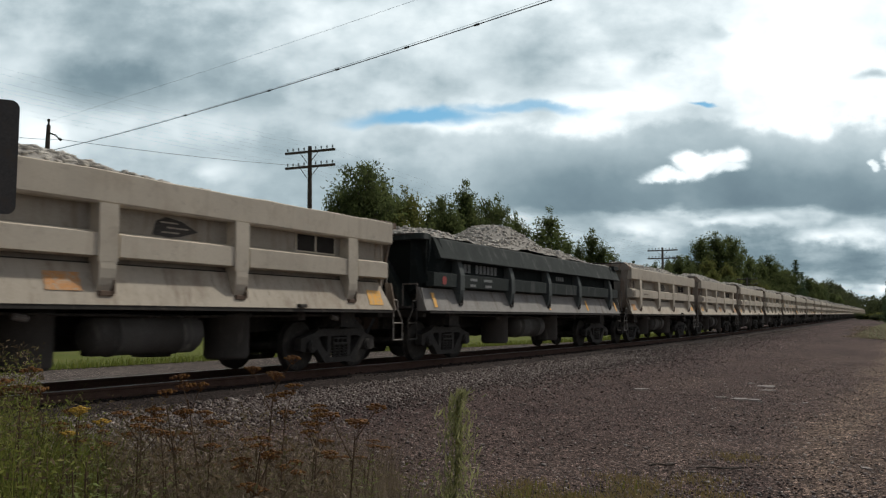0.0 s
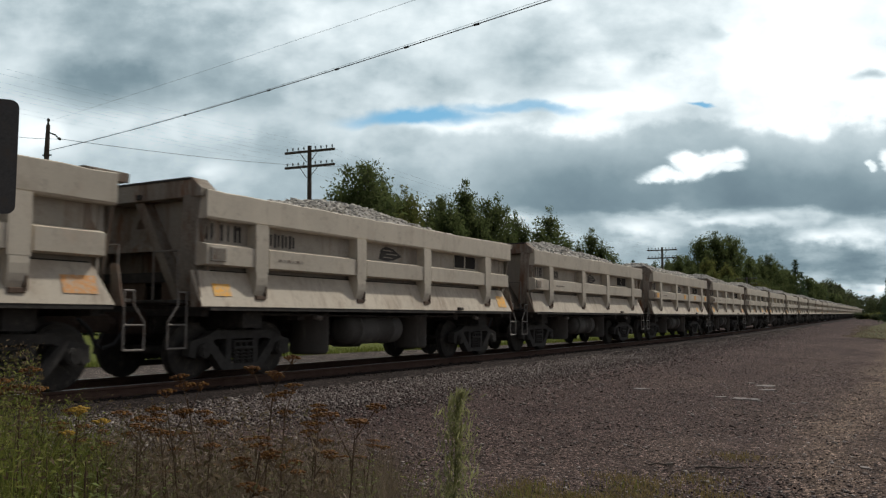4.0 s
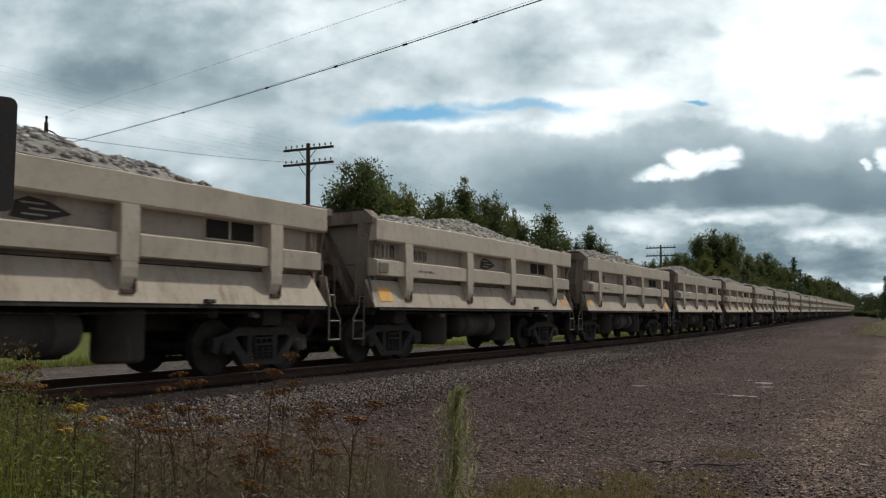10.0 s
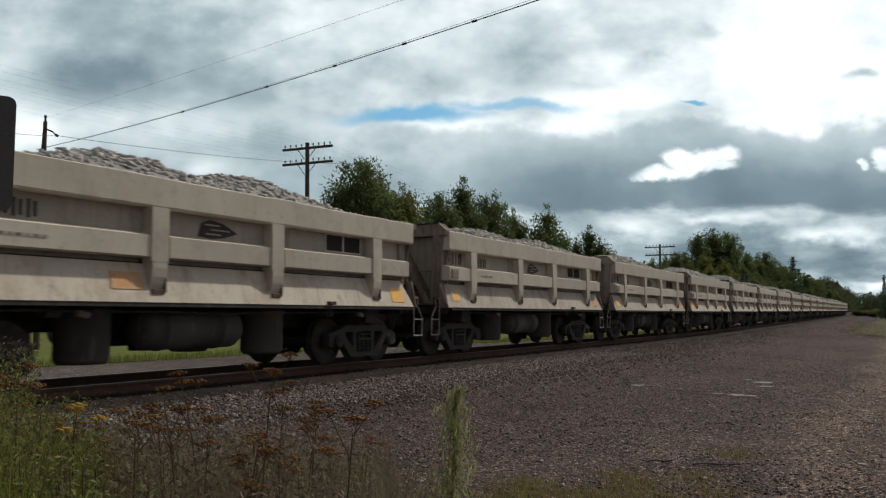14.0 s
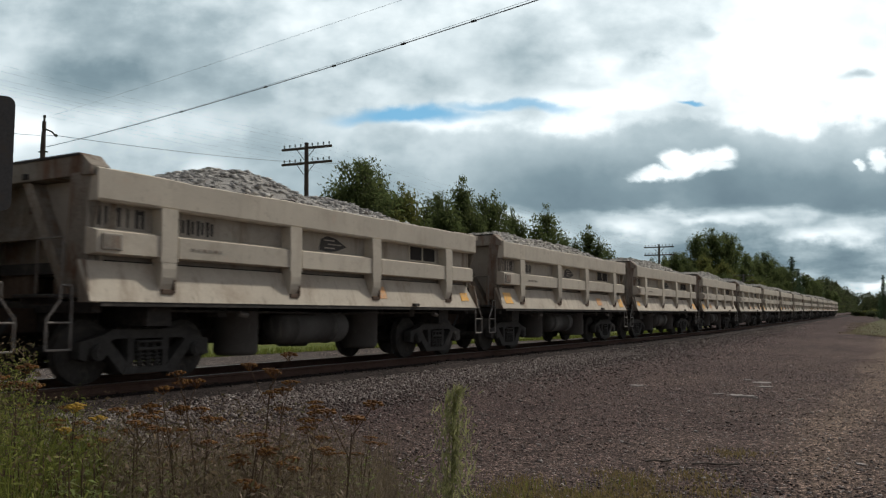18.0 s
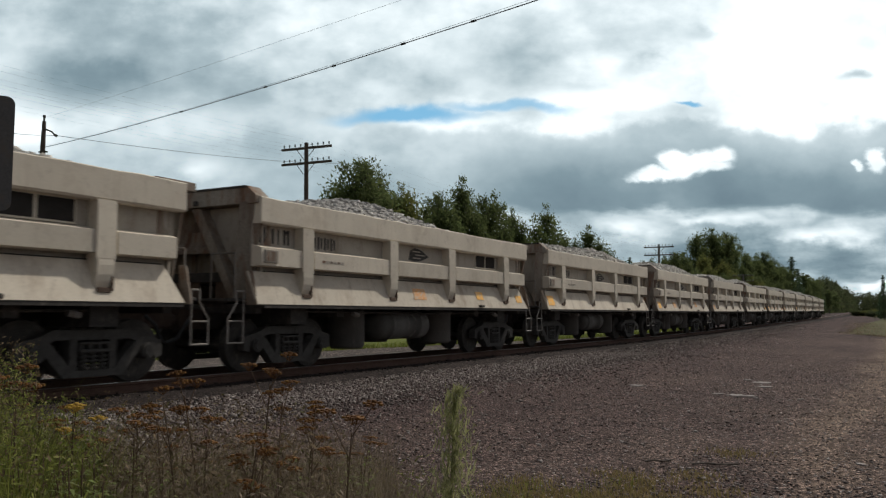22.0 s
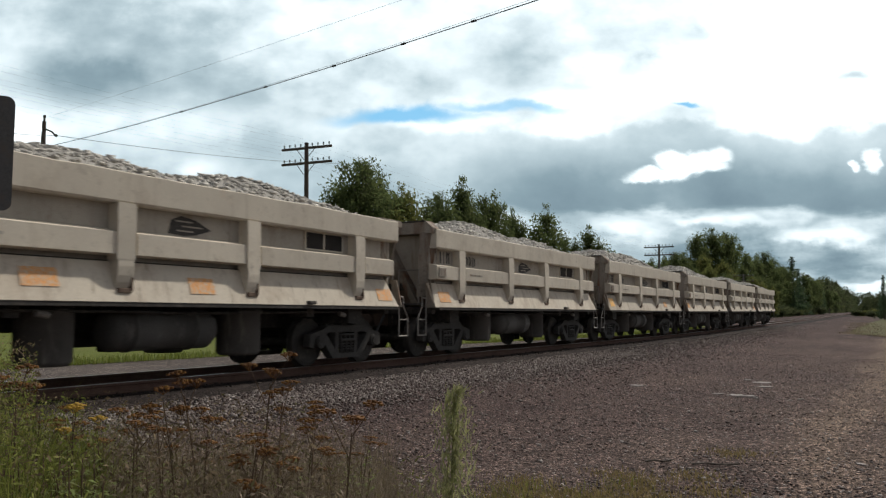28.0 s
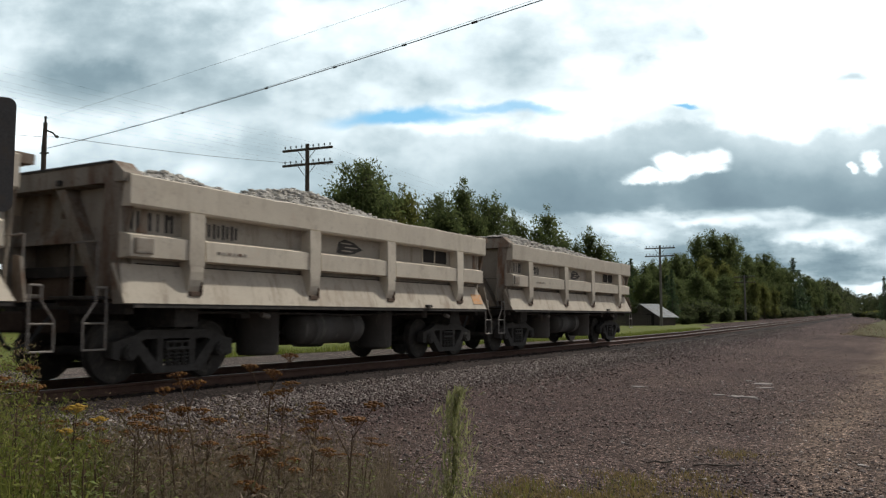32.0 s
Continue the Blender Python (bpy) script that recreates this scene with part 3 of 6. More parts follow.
    blue = op("MAXIMUM", blue, mass(1205, 190, 30, 8, 0.3))
    col = mixed(n, l, op("MULTIPLY", blue, 0.95), r.outputs[0], (0.19, 0.47, 0.72))
    l.new(col, em.inputs["Color"])
    em.inputs["Strength"].default_value = 1.53
    return m


def sky_dome():
    """A far shell over the part of the sky before the camera; its own +Y is the way that the camera faces."""
    bm = bmesh.new()
    R, rows = 3000.0, []
    for j in range(13):
        el = radians(-2 + j * 3.0)
        rows.append([bm.verts.new((R * math.cos(el) * math.sin(radians(az)), R * math.cos(el) * math.cos(radians(az)), R * math.sin(el))) for az in range(-40, 41, 4)])
    for p, q in zip(rows, rows[1:]):
        for i in range(len(p) - 1):
            bm.faces.new((p[i], q[i], q[i + 1], p[i + 1]))
    ob = new("backdrop", mesh_of(bm, "backdrop", cloud_shader(), True))
    return tagged(ob, "broken grey and white cloud with small blue gaps", "sky", kind="structure")


sky_shell = sky_dome()

# ---------------------------------------------------------------- side dump cars
def truck_meshes():
    """Meshes of one four-wheeled truck; y along the track, z over the rail."""
    d = {}
    bm = bmesh.new()
    # cast frame: top chord, two diagonals, two columns and a bottom chord round three openings
    prism(bm, [(-1.14, 0.38), (-1.02, 0.34), (-0.98, 0.52), (-0.74, 0.52), (-0.70, 0.58), (-0.58, 0.63), (0.58, 0.63), (0.70, 0.58), (0.74, 0.52), (0.98, 0.52), (1.02, 0.34), (1.14, 0.38), (1.12, 0.60), (0.78, 0.68), (0.62, 0.76), (-0.62, 0.76), (-0.78, 0.68), (-1.12, 0.60)], -0.08, 0.08, "x")
    for s in (-1, 1):
        prism(bm, [(s * 0.84, 0.56), (s * 0.66, 0.60), (s * 0.28, 0.20), (s * 0.46, 0.15)], -0.085, 0.085, "x")
        prism(bm, [(s * 0.36, 0.63), (s * 0.25, 0.63), (s * 0.25, 0.22), (s * 0.36, 0.22)], -0.07, 0.07, "x")
    prism(bm, [(-0.46, 0.14), (0.46, 0.14), (0.42, 0.23), (-0.42, 0.23)], -0.09, 0.09, "x")
    d["side_frame"] = mesh_of(bm, "side_frame", TRUCK)
    bm = bmesh.new()
    for y in (-0.145, 0.0, 0.145):
        coil = [(0.045 + 0.058 * math.cos(a * 1.0472), y + 0.058 * math.sin(a * 1.0472), 0.245 + a * 0.0088) for a in range(25)]
        sweep(bm, coil, 0.016, 5)
        tube(bm, (0.045, y, 0.235), (0.045, y, 0.46), 0.034, n=8)
    d["spring_nest"] = mesh_of(bm, "spring_nest", TRUCK)
    bm = bmesh.new()
    box(bm, -0.06, 0.12, -0.235, 0.235, 0.46, 0.505, 0.01)
    box(bm, -0.06, 0.115, -0.225, 0.225, 0.565, 0.60, 0.01)
    for y in (-0.21, -0.07, 0.07, 0.21):
        box(bm, -0.06, 0.10, y - 0.015, y + 0.015, 0.50, 0.57)
    d["bolster_end"] = mesh_of(bm, "bolster_end", TRUCK)
    bm = bmesh.new()
    tube(bm, (-1.12, 0, 0), (1.12, 0, 0), 0.075, n=12)
    for s in (-1, 1):
        for x0, x1, r in ((0.70, 0.73, 0.46), (0.73, 0.80, 0.445), (0.80, 0.83, 0.44)):
            tube(bm, (s * x0, 0, 0), (s * x1, 0, 0), r, n=32)
        tube(bm, (s * 0.83, 0, 0), (s * 0.85, 0, 0), 0.43, 0.38, n=32)
        tube(bm, (s * 0.80, 0, 0), (s * 0.90, 0, 0), 0.12, n=14)
        for a in range(4):
            q = a * math.pi / 2
            tube(bm, (s * 0.848, 0.25 * math.cos(q), 0.25 * math.sin(q)), (s * 0.853, 0.25 * math.cos(q), 0.25 * math.sin(q)), 0.05, n=8)
    d["wheelset"] = mesh_of(bm, "wheelset", UNDER)
    bm = bmesh.new()
    tube(bm, (-0.10, 0, 0), (0.10, 0, 0), 0.115, n=14)
    tube(bm, (0.10, 0, 0), (0.125, 0, 0), 0.085, n=12)
    d["bearing"] = mesh_of(bm, "bearing", TRUCK)
    bm = bmesh.new()
    box(bm, -1.05, 1.05, -0.20, 0.20, 0.38, 0.60, 0.03)
    tube(bm, (0, 0, 0.60), (0, 0, 0.74), 0.22, n=16)
    for s in (-1, 1):
        box(bm, -0.85, 0.85, s * 0.42 - 0.05, s * 0.42 + 0.05, 0.30, 0.44)
    d["truck"] = mesh_of(bm, "truck", TRUCK)
    return d


TM = truck_meshes()


def brake_rigging():
    """Beams, levers and spring plank packed between the wheels."""
    bm = bmesh.new()
    box(bm, -0.86, 0.86, -0.34, 0.34, 0.40, 0.80, 0.02)
    for s in (-1, 1):
        box(bm, -0.80, 0.80, s * 0.40 - 0.05, s * 0.40 + 0.05, 0.44, 0.56, 0.01)
        box(bm, -0.10, 0.10, s * 0.44 - 0.16, s * 0.44 + 0.16, 0.50, 0.84, 0.01)
        tube(bm, (-0.75, s * 0.62, 0.86), (0.75, s * 0.62, 0.86), 0.035, n=6)
    return mesh_of(bm, "brake_rigging", UNDER)


TM["brake_rigging"] = brake_rigging()


def add_truck(car, y):
    t = part("truck", TM["truck"], None, car, "dusty cast steel four-wheel truck")
    t.location = (0, y, 0)
    for s in (-1, 1):
        for name in ("side_frame", "spring_nest", "bolster_end"):
            piece(name, TM[name], t, pose(s * 1.03, 0, 0, 0, 0, 0 if s > 0 else 180))
        for wy in (-0.86, 0.86):
            piece("bearing", TM["bearing"], t, pose(s * 1.06, wy, 0.455) @ (Matrix() if s > 0 else pose(0, 0, 0, 0, 0, 180)))
    piece("brake_rigging", TM["brake_rigging"], t, pose(0, 0, 0))
    for wy in (-0.86, 0.86):
        piece("wheelset", TM["wheelset"], t, pose(0, wy, 0.455))
    return t


def heap_height(u, v, seed, peaks):
    """Load height over the rim; u along from -1 to 1, v across; peaks give place, half width and height."""
    g = 0.0
    for c, w, h in peaks:
        g = max(g, h * math.exp(-((u - c) / w) ** 2))
    g *= max(0.0, 1 - (v * v) ** 1.1 * 0.9)
    return g - 0.03 + 0.05 * noise.noise((u * 9 + seed, v * 4, 2.0)) + 0.03 * noise.noise((u * 25 + seed, v * 11, 5.0))


def load_mesh(seed, hl, hw, z, peaks, material):
    nu, nv = 60, 18
    verts, faces = [], []
    for i in range(nu):
        for j in range(nv):
            u, v = -1 + 2 * i / (nu - 1), -1 + 2 * j / (nv - 1)
            verts.append((v * hw, u * hl, z + heap_height(u, v, seed, peaks)))
    for i in range(nu - 1):
        for j in range(nv - 1):
            a = i * nv + j
            faces.append((a, a + nv, a + nv + 1, a + 1))
    return raw("rock_load", verts, faces, material, True)


def rock_shape():
    """Eight corners and twelve triangles of an uneven block."""
    v = np.array([(-1, -1, -1), (1, -1, -1), (1, 1, -1), (-1, 1, -1), (-1, -1, 1), (1, -1, 1), (1, 1, 1), (-1, 1, 1)], float) * 0.6
    f = np.array([(0, 2, 1), (0, 3, 2), (4, 5, 6), (4, 6, 7), (0, 1, 5), (0, 5, 4), (1, 2, 6), (1, 6, 5), (2, 3, 7), (2, 7, 6), (3, 0, 4), (3, 4, 7)])
    return v, f


def rocks(centres, sizes, seed, flat=0.75):
    rng = np.random.default_rng(seed)
    v0, f0 = rock_shape()
    k = len(centres)
    v = v0[None] * (1 + rng.uniform(-0.45, 0.35, (k, 8, 1))) * np.asarray(sizes)[:, None, None]
    v = v * rng.uniform(0.65, 1.25, (k, 1, 3))
    ang = rng.uniform(0, 6.283, k)
    tip = rng.uniform(-0.7, 0.7, k)
    c, s, ct, st = np.cos(ang), np.sin(ang), np.cos(tip), np.sin(tip)
    y, zz = v[:, :, 1] * ct[:, None] - v[:, :, 2] * st[:, None], v[:, :, 1] * st[:, None] + v[:, :, 2] * ct[:, None]
    x2 = v[:, :, 0] * c[:, None] - y * s[:, None]
    y2 = v[:, :, 0] * s[:, None] + y * c[:, None]
    out = np.stack([x2, y2, zz * flat], 2) + np.asarray(centres)[:, None, :]
    f = f0[None] + (np.arange(k) * 8)[:, None, None]
    return out.reshape(-1, 3), f.reshape(-1, 3)


def load_rocks(seed, hl, hw, z, peaks, material, count=3400):
    """Broken rock of mixed size lying over the heap, on the side and crest that face the lot."""
    rng = np.random.default_rng(seed + 40)
    pts, size = [], []
    for _ in range(count):
        u, v = rng.uniform(-0.985, 0.985), rng.uniform(-0.45, 0.97)
        r = 0.022 + 0.062 * rng.random() ** 2.2
        pts.append((v * hw, u * hl, z + heap_height(u, v, seed, peaks) + 0.12 * r))
        size.append(r)
    v, f = rocks(pts, size, seed, 0.55)
    return arrays("rubble", v, f, material)


def add_load(car, seed, hl, top, peaks, grey=False):
    ml = part("rock_load", load_mesh(seed, hl - 0.32, 1.36, top + 0.01, peaks, GREY_BASE if grey else LOAD_BASE), None, car,
              "heaped grey crushed rock" if grey else "heaped pale crushed rock")
    part("rubble", load_rocks(seed, hl - 0.32, 1.36, top + 0.01, peaks, GREY_LOAD if grey else LOAD), None, ml)["kind"] = "stuff"


def dented(bm, outline, y0, y1, seed, n=26):
    """A long folded plate with a slightly knocked and wavy rim."""
    rows = []
    for i in range(n + 1):
        y = y0 + (y1 - y0) * i / n
        k = noise.noise((y * 1.3, seed * 3.7, 0.2)) + 0.6 * noise.noise((y * 3.1, seed * 1.9, 4.0))
        dz, dx = 0.020 * k, 0.012 * noise.noise((y * 1.7, seed * 2.3, 8.0))
        lo, hi = min(p[1] for p in outline), max(p[1] for p in outline)
        rows.append([bm.verts.new((x + dx, y, z + (dz if (z - lo) > 0.5 * (hi - lo) else dz * 0.25))) for x, z in outline])
    fs = [bm.faces.new(rows[0]), bm.faces.new(rows[-1][::-1])]
    k = len(outline)
    for a, b in zip(rows, rows[1:]):
        for i in range(k):
            fs.append(bm.faces.new((a[i], b[i], b[(i + 1) % k], a[(i + 1) % k])))
    bmesh.ops.recalc_face_normals(bm, faces=fs)
    return bm


def dump_car(name, label, hl=5.275, ribs=(-4.12, -1.38, 1.06, 3.97), top=2.87, paint=None, panel=None, skirt=None, endp=None, trucks=(-4.07, 4.15), seed=1, dark=False):
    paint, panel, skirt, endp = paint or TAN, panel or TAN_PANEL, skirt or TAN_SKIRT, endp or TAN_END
    car = thing(name, label, "dump car", group="side dump cars of the train")
    H = top
    bt, bb = H, H - (0.50 if dark else 0.43)                    # top band
    rt, rb = H - 0.77, H - 1.13             # middle rail
    sk0, sk1 = H - (1.16 if dark else 1.205), 1.12               # skirt
    bm = bmesh.new()
    box(bm, -1.36, 1.36, -hl + 0.25, hl - 0.25, sk0 - 0.14, sk0 + 0.02)
    part("floor", bm, UNDER, car)
    for s in (-1, 1):
        # panel and hinge beam take the paint that has recess shade in its colour
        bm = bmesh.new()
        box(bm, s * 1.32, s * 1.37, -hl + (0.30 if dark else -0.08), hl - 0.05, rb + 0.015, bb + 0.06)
        part("side_panel", bm, panel, car, "recessed side panel with its shade toned into the paint")
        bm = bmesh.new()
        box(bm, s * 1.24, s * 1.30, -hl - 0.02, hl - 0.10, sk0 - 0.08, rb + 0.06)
        part("hinge_beam", bm, panel, car, "hinge beam over the skirt in the darkened panel paint")
        bm = bmesh.new()
        o = [(1.30, bt), (1.54, bt), (1.555, bt - 0.014), (1.555, bb + 0.03), (1.53, bb), (1.37, bb), (1.37, bb + 0.02), (1.34, bt - 0.06), (1.30, bt - 0.06)]
        if dark:
            o = [(1.26, bt), (1.34, bt), (1.40, bt - 0.04), (1.60, bb + 0.02), (1.58, bb), (1.41, bb), (1.30, bt - 0.08)]
        dented(bm, [(s * a, b) for a, b in o], -hl + (0.42 if dark else -0.07), hl, seed * 2 + s)
        part("top_band", bm, paint, car, "broad folded top band")
        # skirt: a sloping plate, cut back at its top end
        bm = bmesh.new()
        pts = [(1.385, -hl - 0.20, sk0), (1.385, hl - 0.24, sk0), (1.575, hl, sk1 + 0.01), (1.575, -hl - 0.14, sk1 + 0.01)]
        inn = [(a - 0.03, b, c - 0.015) for a, b, c in pts]
        va = [bm.verts.new((s * a, b, c)) for a, b, c in pts]
        vb = [bm.verts.new((s * a, b, c)) for a, b, c in inn]
        fs = [bm.faces.new(va), bm.faces.new(vb[::-1])]
        for i in range(4):
            fs.append(bm.faces.new((va[i], vb[i], vb[(i + 1) % 4], va[(i + 1) % 4])))
        bmesh.ops.recalc_face_normals(bm, faces=fs)
        part("skirt", bm, skirt, car, "sloping lower skirt plate")
        bm = bmesh.new()
        box(bm, s * 1.30, s * 1.568, -hl + 0.02, hl - 0.02, sk1 - 0.05, sk1 + 0.004)
        part("sill", bm, UNDER, car)
        stops = [-hl + (0.16 if dark else -0.09), *ribs, hl - 0.10]
        for i, (a, b) in enumerate(zip(stops, stops[1:])):
            a, b = a + (0.125 if i else 0), b - (0.125 if i < len(ribs) else 0)
            bm = bmesh.new()
            lo = [(s * 1.37, a, rt), (s * 1.37, b, rt), (s * 1.37, b, rb), (s * 1.37, a, rb)]
            hi = [(s * 1.555, a + 0.03, rt - 0.05), (s * 1.555, b - 0.06, rt - 0.05), (s * 1.555, b - 0.06, rb + 0.02), (s * 1.555, a + 0.03, rb + 0.02)]
            va, vb = [bm.verts.new(p) for p in lo], [bm.verts.new(p) for p in hi]
            fs = [bm.faces.new(va[::-1]), bm.faces.new(vb)]
            for k in range(4):
                fs.append(bm.faces.new((va[k], va[(k + 1) % 4], vb[(k + 1) % 4], vb[k])))
            bmesh.ops.recalc_face_normals(bm, faces=fs)
            part("middle_rail", bm, paint, car)
        wide = 0.10 if dark else 0.185
        for y in ribs:
            bm = bmesh.new()
            upper = [(1.36, bb + 0.01), (1.565, bb + 0.01), (1.575, rt), (1.575, rb - 0.05), (1.36, rb - 0.05)]
            if dark:
                upper = [(1.36, bb + 0.01), (1.50, bb + 0.01), (1.54, bb - 0.10), (1.60, rt - 0.06), (1.60, rb - 0.05), (1.36, rb - 0.05)]
            lower = [(1.36, rb - 0.05), (1.572, rb - 0.05), (1.575, rb - 0.14), (1.565, sk1 + 0.36), (1.545, sk1 + 0.27), (1.51, sk1 + 0.19), (1.44, sk1 + 0.19), (1.36, rb - 0.12)]
            prism(bm, [(s * p, q) for p, q in upper], y - wide, y + 0.11)
            prism(bm, [(s * p, q) for p, q in lower], y - wide + 0.02, y + 0.095)
            r = part("rib", bm, RIB_GREY if dark else paint, car, "dusty pale-edged rib" if dark else "")
            bm = bmesh.new()
            box(bm, s * 1.43, s * 1.555, y - wide + 0.05, y + 0.085, sk1 + 0.125, sk1 + 0.195, 0.008)
            box(bm, s * 1.50, s * 1.565, y + 0.06, y + 0.10, sk1 + 0.15, sk1 + 0.34, 0.008)
            part("rib_foot", bm, UNDER if dark else END_RUST, r, "grimy dark hinge foot")
    # ends
    for e in (-1, 1):
        y = e * (hl - 0.12)
        bm = bmesh.new()
        low, cap = H - 0.86, 0.03 if dark else 0.19 if e < 0 else 0.07
        prism(bm, [(y - e * 0.24, H + 0.02), (y - e * 0.02, H + 0.02), (y - e * 0.02, H - 0.08), (y - e * 0.18, H - 0.08), (y - e * 0.13, low + 0.22), (y - e * 0.02, low + 0.06), (y - e * 0.02, low), (y - e * 0.24, low + 0.02)], -1.38, 1.38, "x")
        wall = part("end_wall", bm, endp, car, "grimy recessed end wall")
        bm = bmesh.new()
        lathe(bm, [(0.20, 0.0), (0.20, 0.006), (0.15, 0.008)], pose(-0.18, y - e * 0.145, H - 0.46, 90 * e, 0, 0), 18)
        part("rust_spot", bm, END_RUST if not dark else DARK_PANEL, wall, "brown rubbed rust spot")
        bm = bmesh.new()
        box(bm, -1.25, 1.25, y - e * 0.40, y - e * 0.36, low - 0.50, low + 0.05)
        for q in (-0.5, 0.5):
            box(bm, q - 0.05, q + 0.05, y - e * 0.36, y - e * 0.33, low - 0.50, low + 0.02)
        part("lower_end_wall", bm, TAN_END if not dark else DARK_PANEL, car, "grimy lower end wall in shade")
        bm = bmesh.new()
        prism(bm, [(-1.50, H + 0.02), (-1.30, H + cap), (1.30, H + cap), (1.50, H + 0.02), (1.50, H - 0.10), (-1.50, H - 0.10)], y - e * (0.03 if e < 0 else 0.22), y + e * (0.27 if e < 0 else 0.34))
        beam = part("end_beam", bm, endp, car, "grimy top end beam")
        # dark strip drawn for the shadowed gap along the beam's top, and a knob
        bm = bmesh.new()
        box(bm, -1.28, 1.28, y + e * 0.27, y + e * 0.29, H + cap - 0.03, H + cap + 0.005)
        box(bm, 0.12, 0.22, y + e * 0.27, y + e * 0.31, H - 0.08, H + 0.0, 0.01)
        part("beam_strip", bm, UNDER, beam, "dark strip for the shadowed gap line, with a small knob")
        for s in (-1, 1):
            if s > 0:
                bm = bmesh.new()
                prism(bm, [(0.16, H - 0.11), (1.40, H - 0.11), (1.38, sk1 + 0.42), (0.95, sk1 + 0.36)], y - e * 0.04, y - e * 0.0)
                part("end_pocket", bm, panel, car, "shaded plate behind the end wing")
                bm = bmesh.new()
                prism(bm, [(-0.02, H - 0.11), (0.19, H - 0.11), (1.06, sk1 + 0.1), (0.90, sk1 + 0.1)], y - e * 0.10, y + e * 0.20)
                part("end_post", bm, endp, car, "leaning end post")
            # corner wing: a folded plate that narrows downwards
            bm = bmesh.new()
            ring = [(1.20, 0.33, H - 0.09), (1.535, 0.12, H + 0.0), (1.52, 0.12, H - 0.34), (1.30, 0.15, sk1 + 0.44), (1.24, 0.17, sk1 + 0.24), (1.08, 0.29, sk1 + 0.24)]
            if dark:
                ring = [(1.15, 0.24, H - 0.02), (1.42, -0.50, H - 0.02), (1.59, -0.56, bb + 0.02), (1.50, -0.24, sk1 + 0.72), (1.34, 0.16, sk1 + 0.58), (1.12, 0.24, sk1 + 0.40)]
            va = [bm.verts.new((s * a, y + e * b, c)) for a, b, c in ring]
            vb = [bm.verts.new((s * (a - 0.015), y + e * (b - 0.035), c)) for a, b, c in ring]
            fs = [bm.faces.new(va), bm.faces.new(vb[::-1])]
            for q in range(len(ring)):
                fs.append(bm.faces.new((va[q], vb[q], vb[(q + 1) % len(ring)], va[(q + 1) % len(ring)])))
            bmesh.ops.recalc_face_normals(bm, faces=fs)
            part("end_wing", bm, endp if not dark else panel, car, "tapered corner wing plate")
            bm = bmesh.new()
            prism(bm, [(s * 1.30, sk0 + 0.02), (s * 1.44, sk0 + 0.0), (s * 1.56, sk1), (s * 1.34, sk1)], y + e * 0.24, y + e * 0.27)
            part("skirt_gusset", bm, endp if not dark else skirt, car)
            # stirrup ladder
            bm = bmesh.new()
            yo = e * (hl + 0.44)
            x = s * 1.40
            bent(bm, [(x, yo, 1.33), (x, yo, 1.14), (x, e * (hl + 0.62), 0.90), (x, e * (hl + 0.62), 0.52), (x, e * (hl + 0.28), 0.52), (x, e * (hl + 0.28), 1.33), (x, yo, 1.33)], 0.015)
            bent(bm, [(x, e * (hl + 0.62), 0.86), (x, e * (hl + 0.28), 0.86)], 0.014)
            part("stirrup_ladder", bm, UNDER if dark else BARE, car, "worn steel stirrup ladder")
            bm = bmesh.new()
            x2, go, gz = s * (1.36 if dark else 1.22), (0.20 if dark else 0.30), (1.70 if dark else 1.95)
            bent(bm, [(x2, e * (hl + go), 1.22), (x2, e * (hl + go), gz), (x2 - s * (0.36 if dark else 0.52), e * (hl + go), gz), (x2 - s * (0.36 if dark else 0.52), e * (hl + go), 1.22)], 0.016)
            part("grab_iron", bm, BARE, car, "bent steel grab iron")
        bm = bmesh.new()
        for q in (-1, 1):
            box(bm, q * 0.50, q * 1.28, e * (hl + 0.16), e * (hl + 0.50), 1.17, 1.22, 0.01)
            box(bm, q * 0.60, q * 0.66, e * (hl - 0.20), e * (hl + 0.45), 1.09, 1.17)
        box(bm, -1.36, 1.36, e * (hl - 0.20), e * (hl - 0.05), 0.98, 1.14, 0.01)
        part("end_platform", bm, UNDER, car, "grimy step plates of the end platform")
        bm = bmesh.new()
        box(bm, -0.16, 0.16, e * (hl - 0.2), e * (hl + 0.45), 0.72, 1.05)
        tube(bm, (0, e * (hl + 0.40), 0.87), (0, e * (hl + 0.60), 0.87), 0.10, n=8)
        box(bm, -0.14, 0.12, e * (hl + 0.56), e * (hl + 0.86), 0.74, 1.02, 0.03)
        part("coupler", bm, COUPLER, car, "rusty knuckle coupler")
        bm = bmesh.new()
        bent(bm, [(0.35, e * (hl + 0.35), 0.95), (0.38, e * (hl + 0.52), 0.80), (0.34, e * (hl + 0.66), 0.58), (0.26, e * (hl + 0.80), 0.52)], 0.03, 8)
        part("air_hose", bm, WIRE, car, "black rubber air hose")
        bm = bmesh.new()
        box(bm, -1.38, -0.2, e * (hl - 0.35), e * (hl - 0.30), 1.20, 1.62)
        box(bm, 0.2, 1.38, e * (hl - 0.35), e * (hl - 0.30), 1.20, 1.62)
        part("end_bulkhead", bm, UNDER if dark else END_RUST, car)
    # underframe
    bm = bmesh.new()
    box(bm, -0.28, 0.28, -hl + 0.1, hl - 0.1, 0.72, 1.12)
    part("centre_sill", bm, UNDER, car)
    for y in trucks:
        bm = bmesh.new()
        box(bm, -1.30, 1.30, y - 0.22, y + 0.22, 0.80, 1.10)
        part("body_bolster", bm, UNDER, car)
        add_truck(car, y)
    mid = sum(trucks) / 2
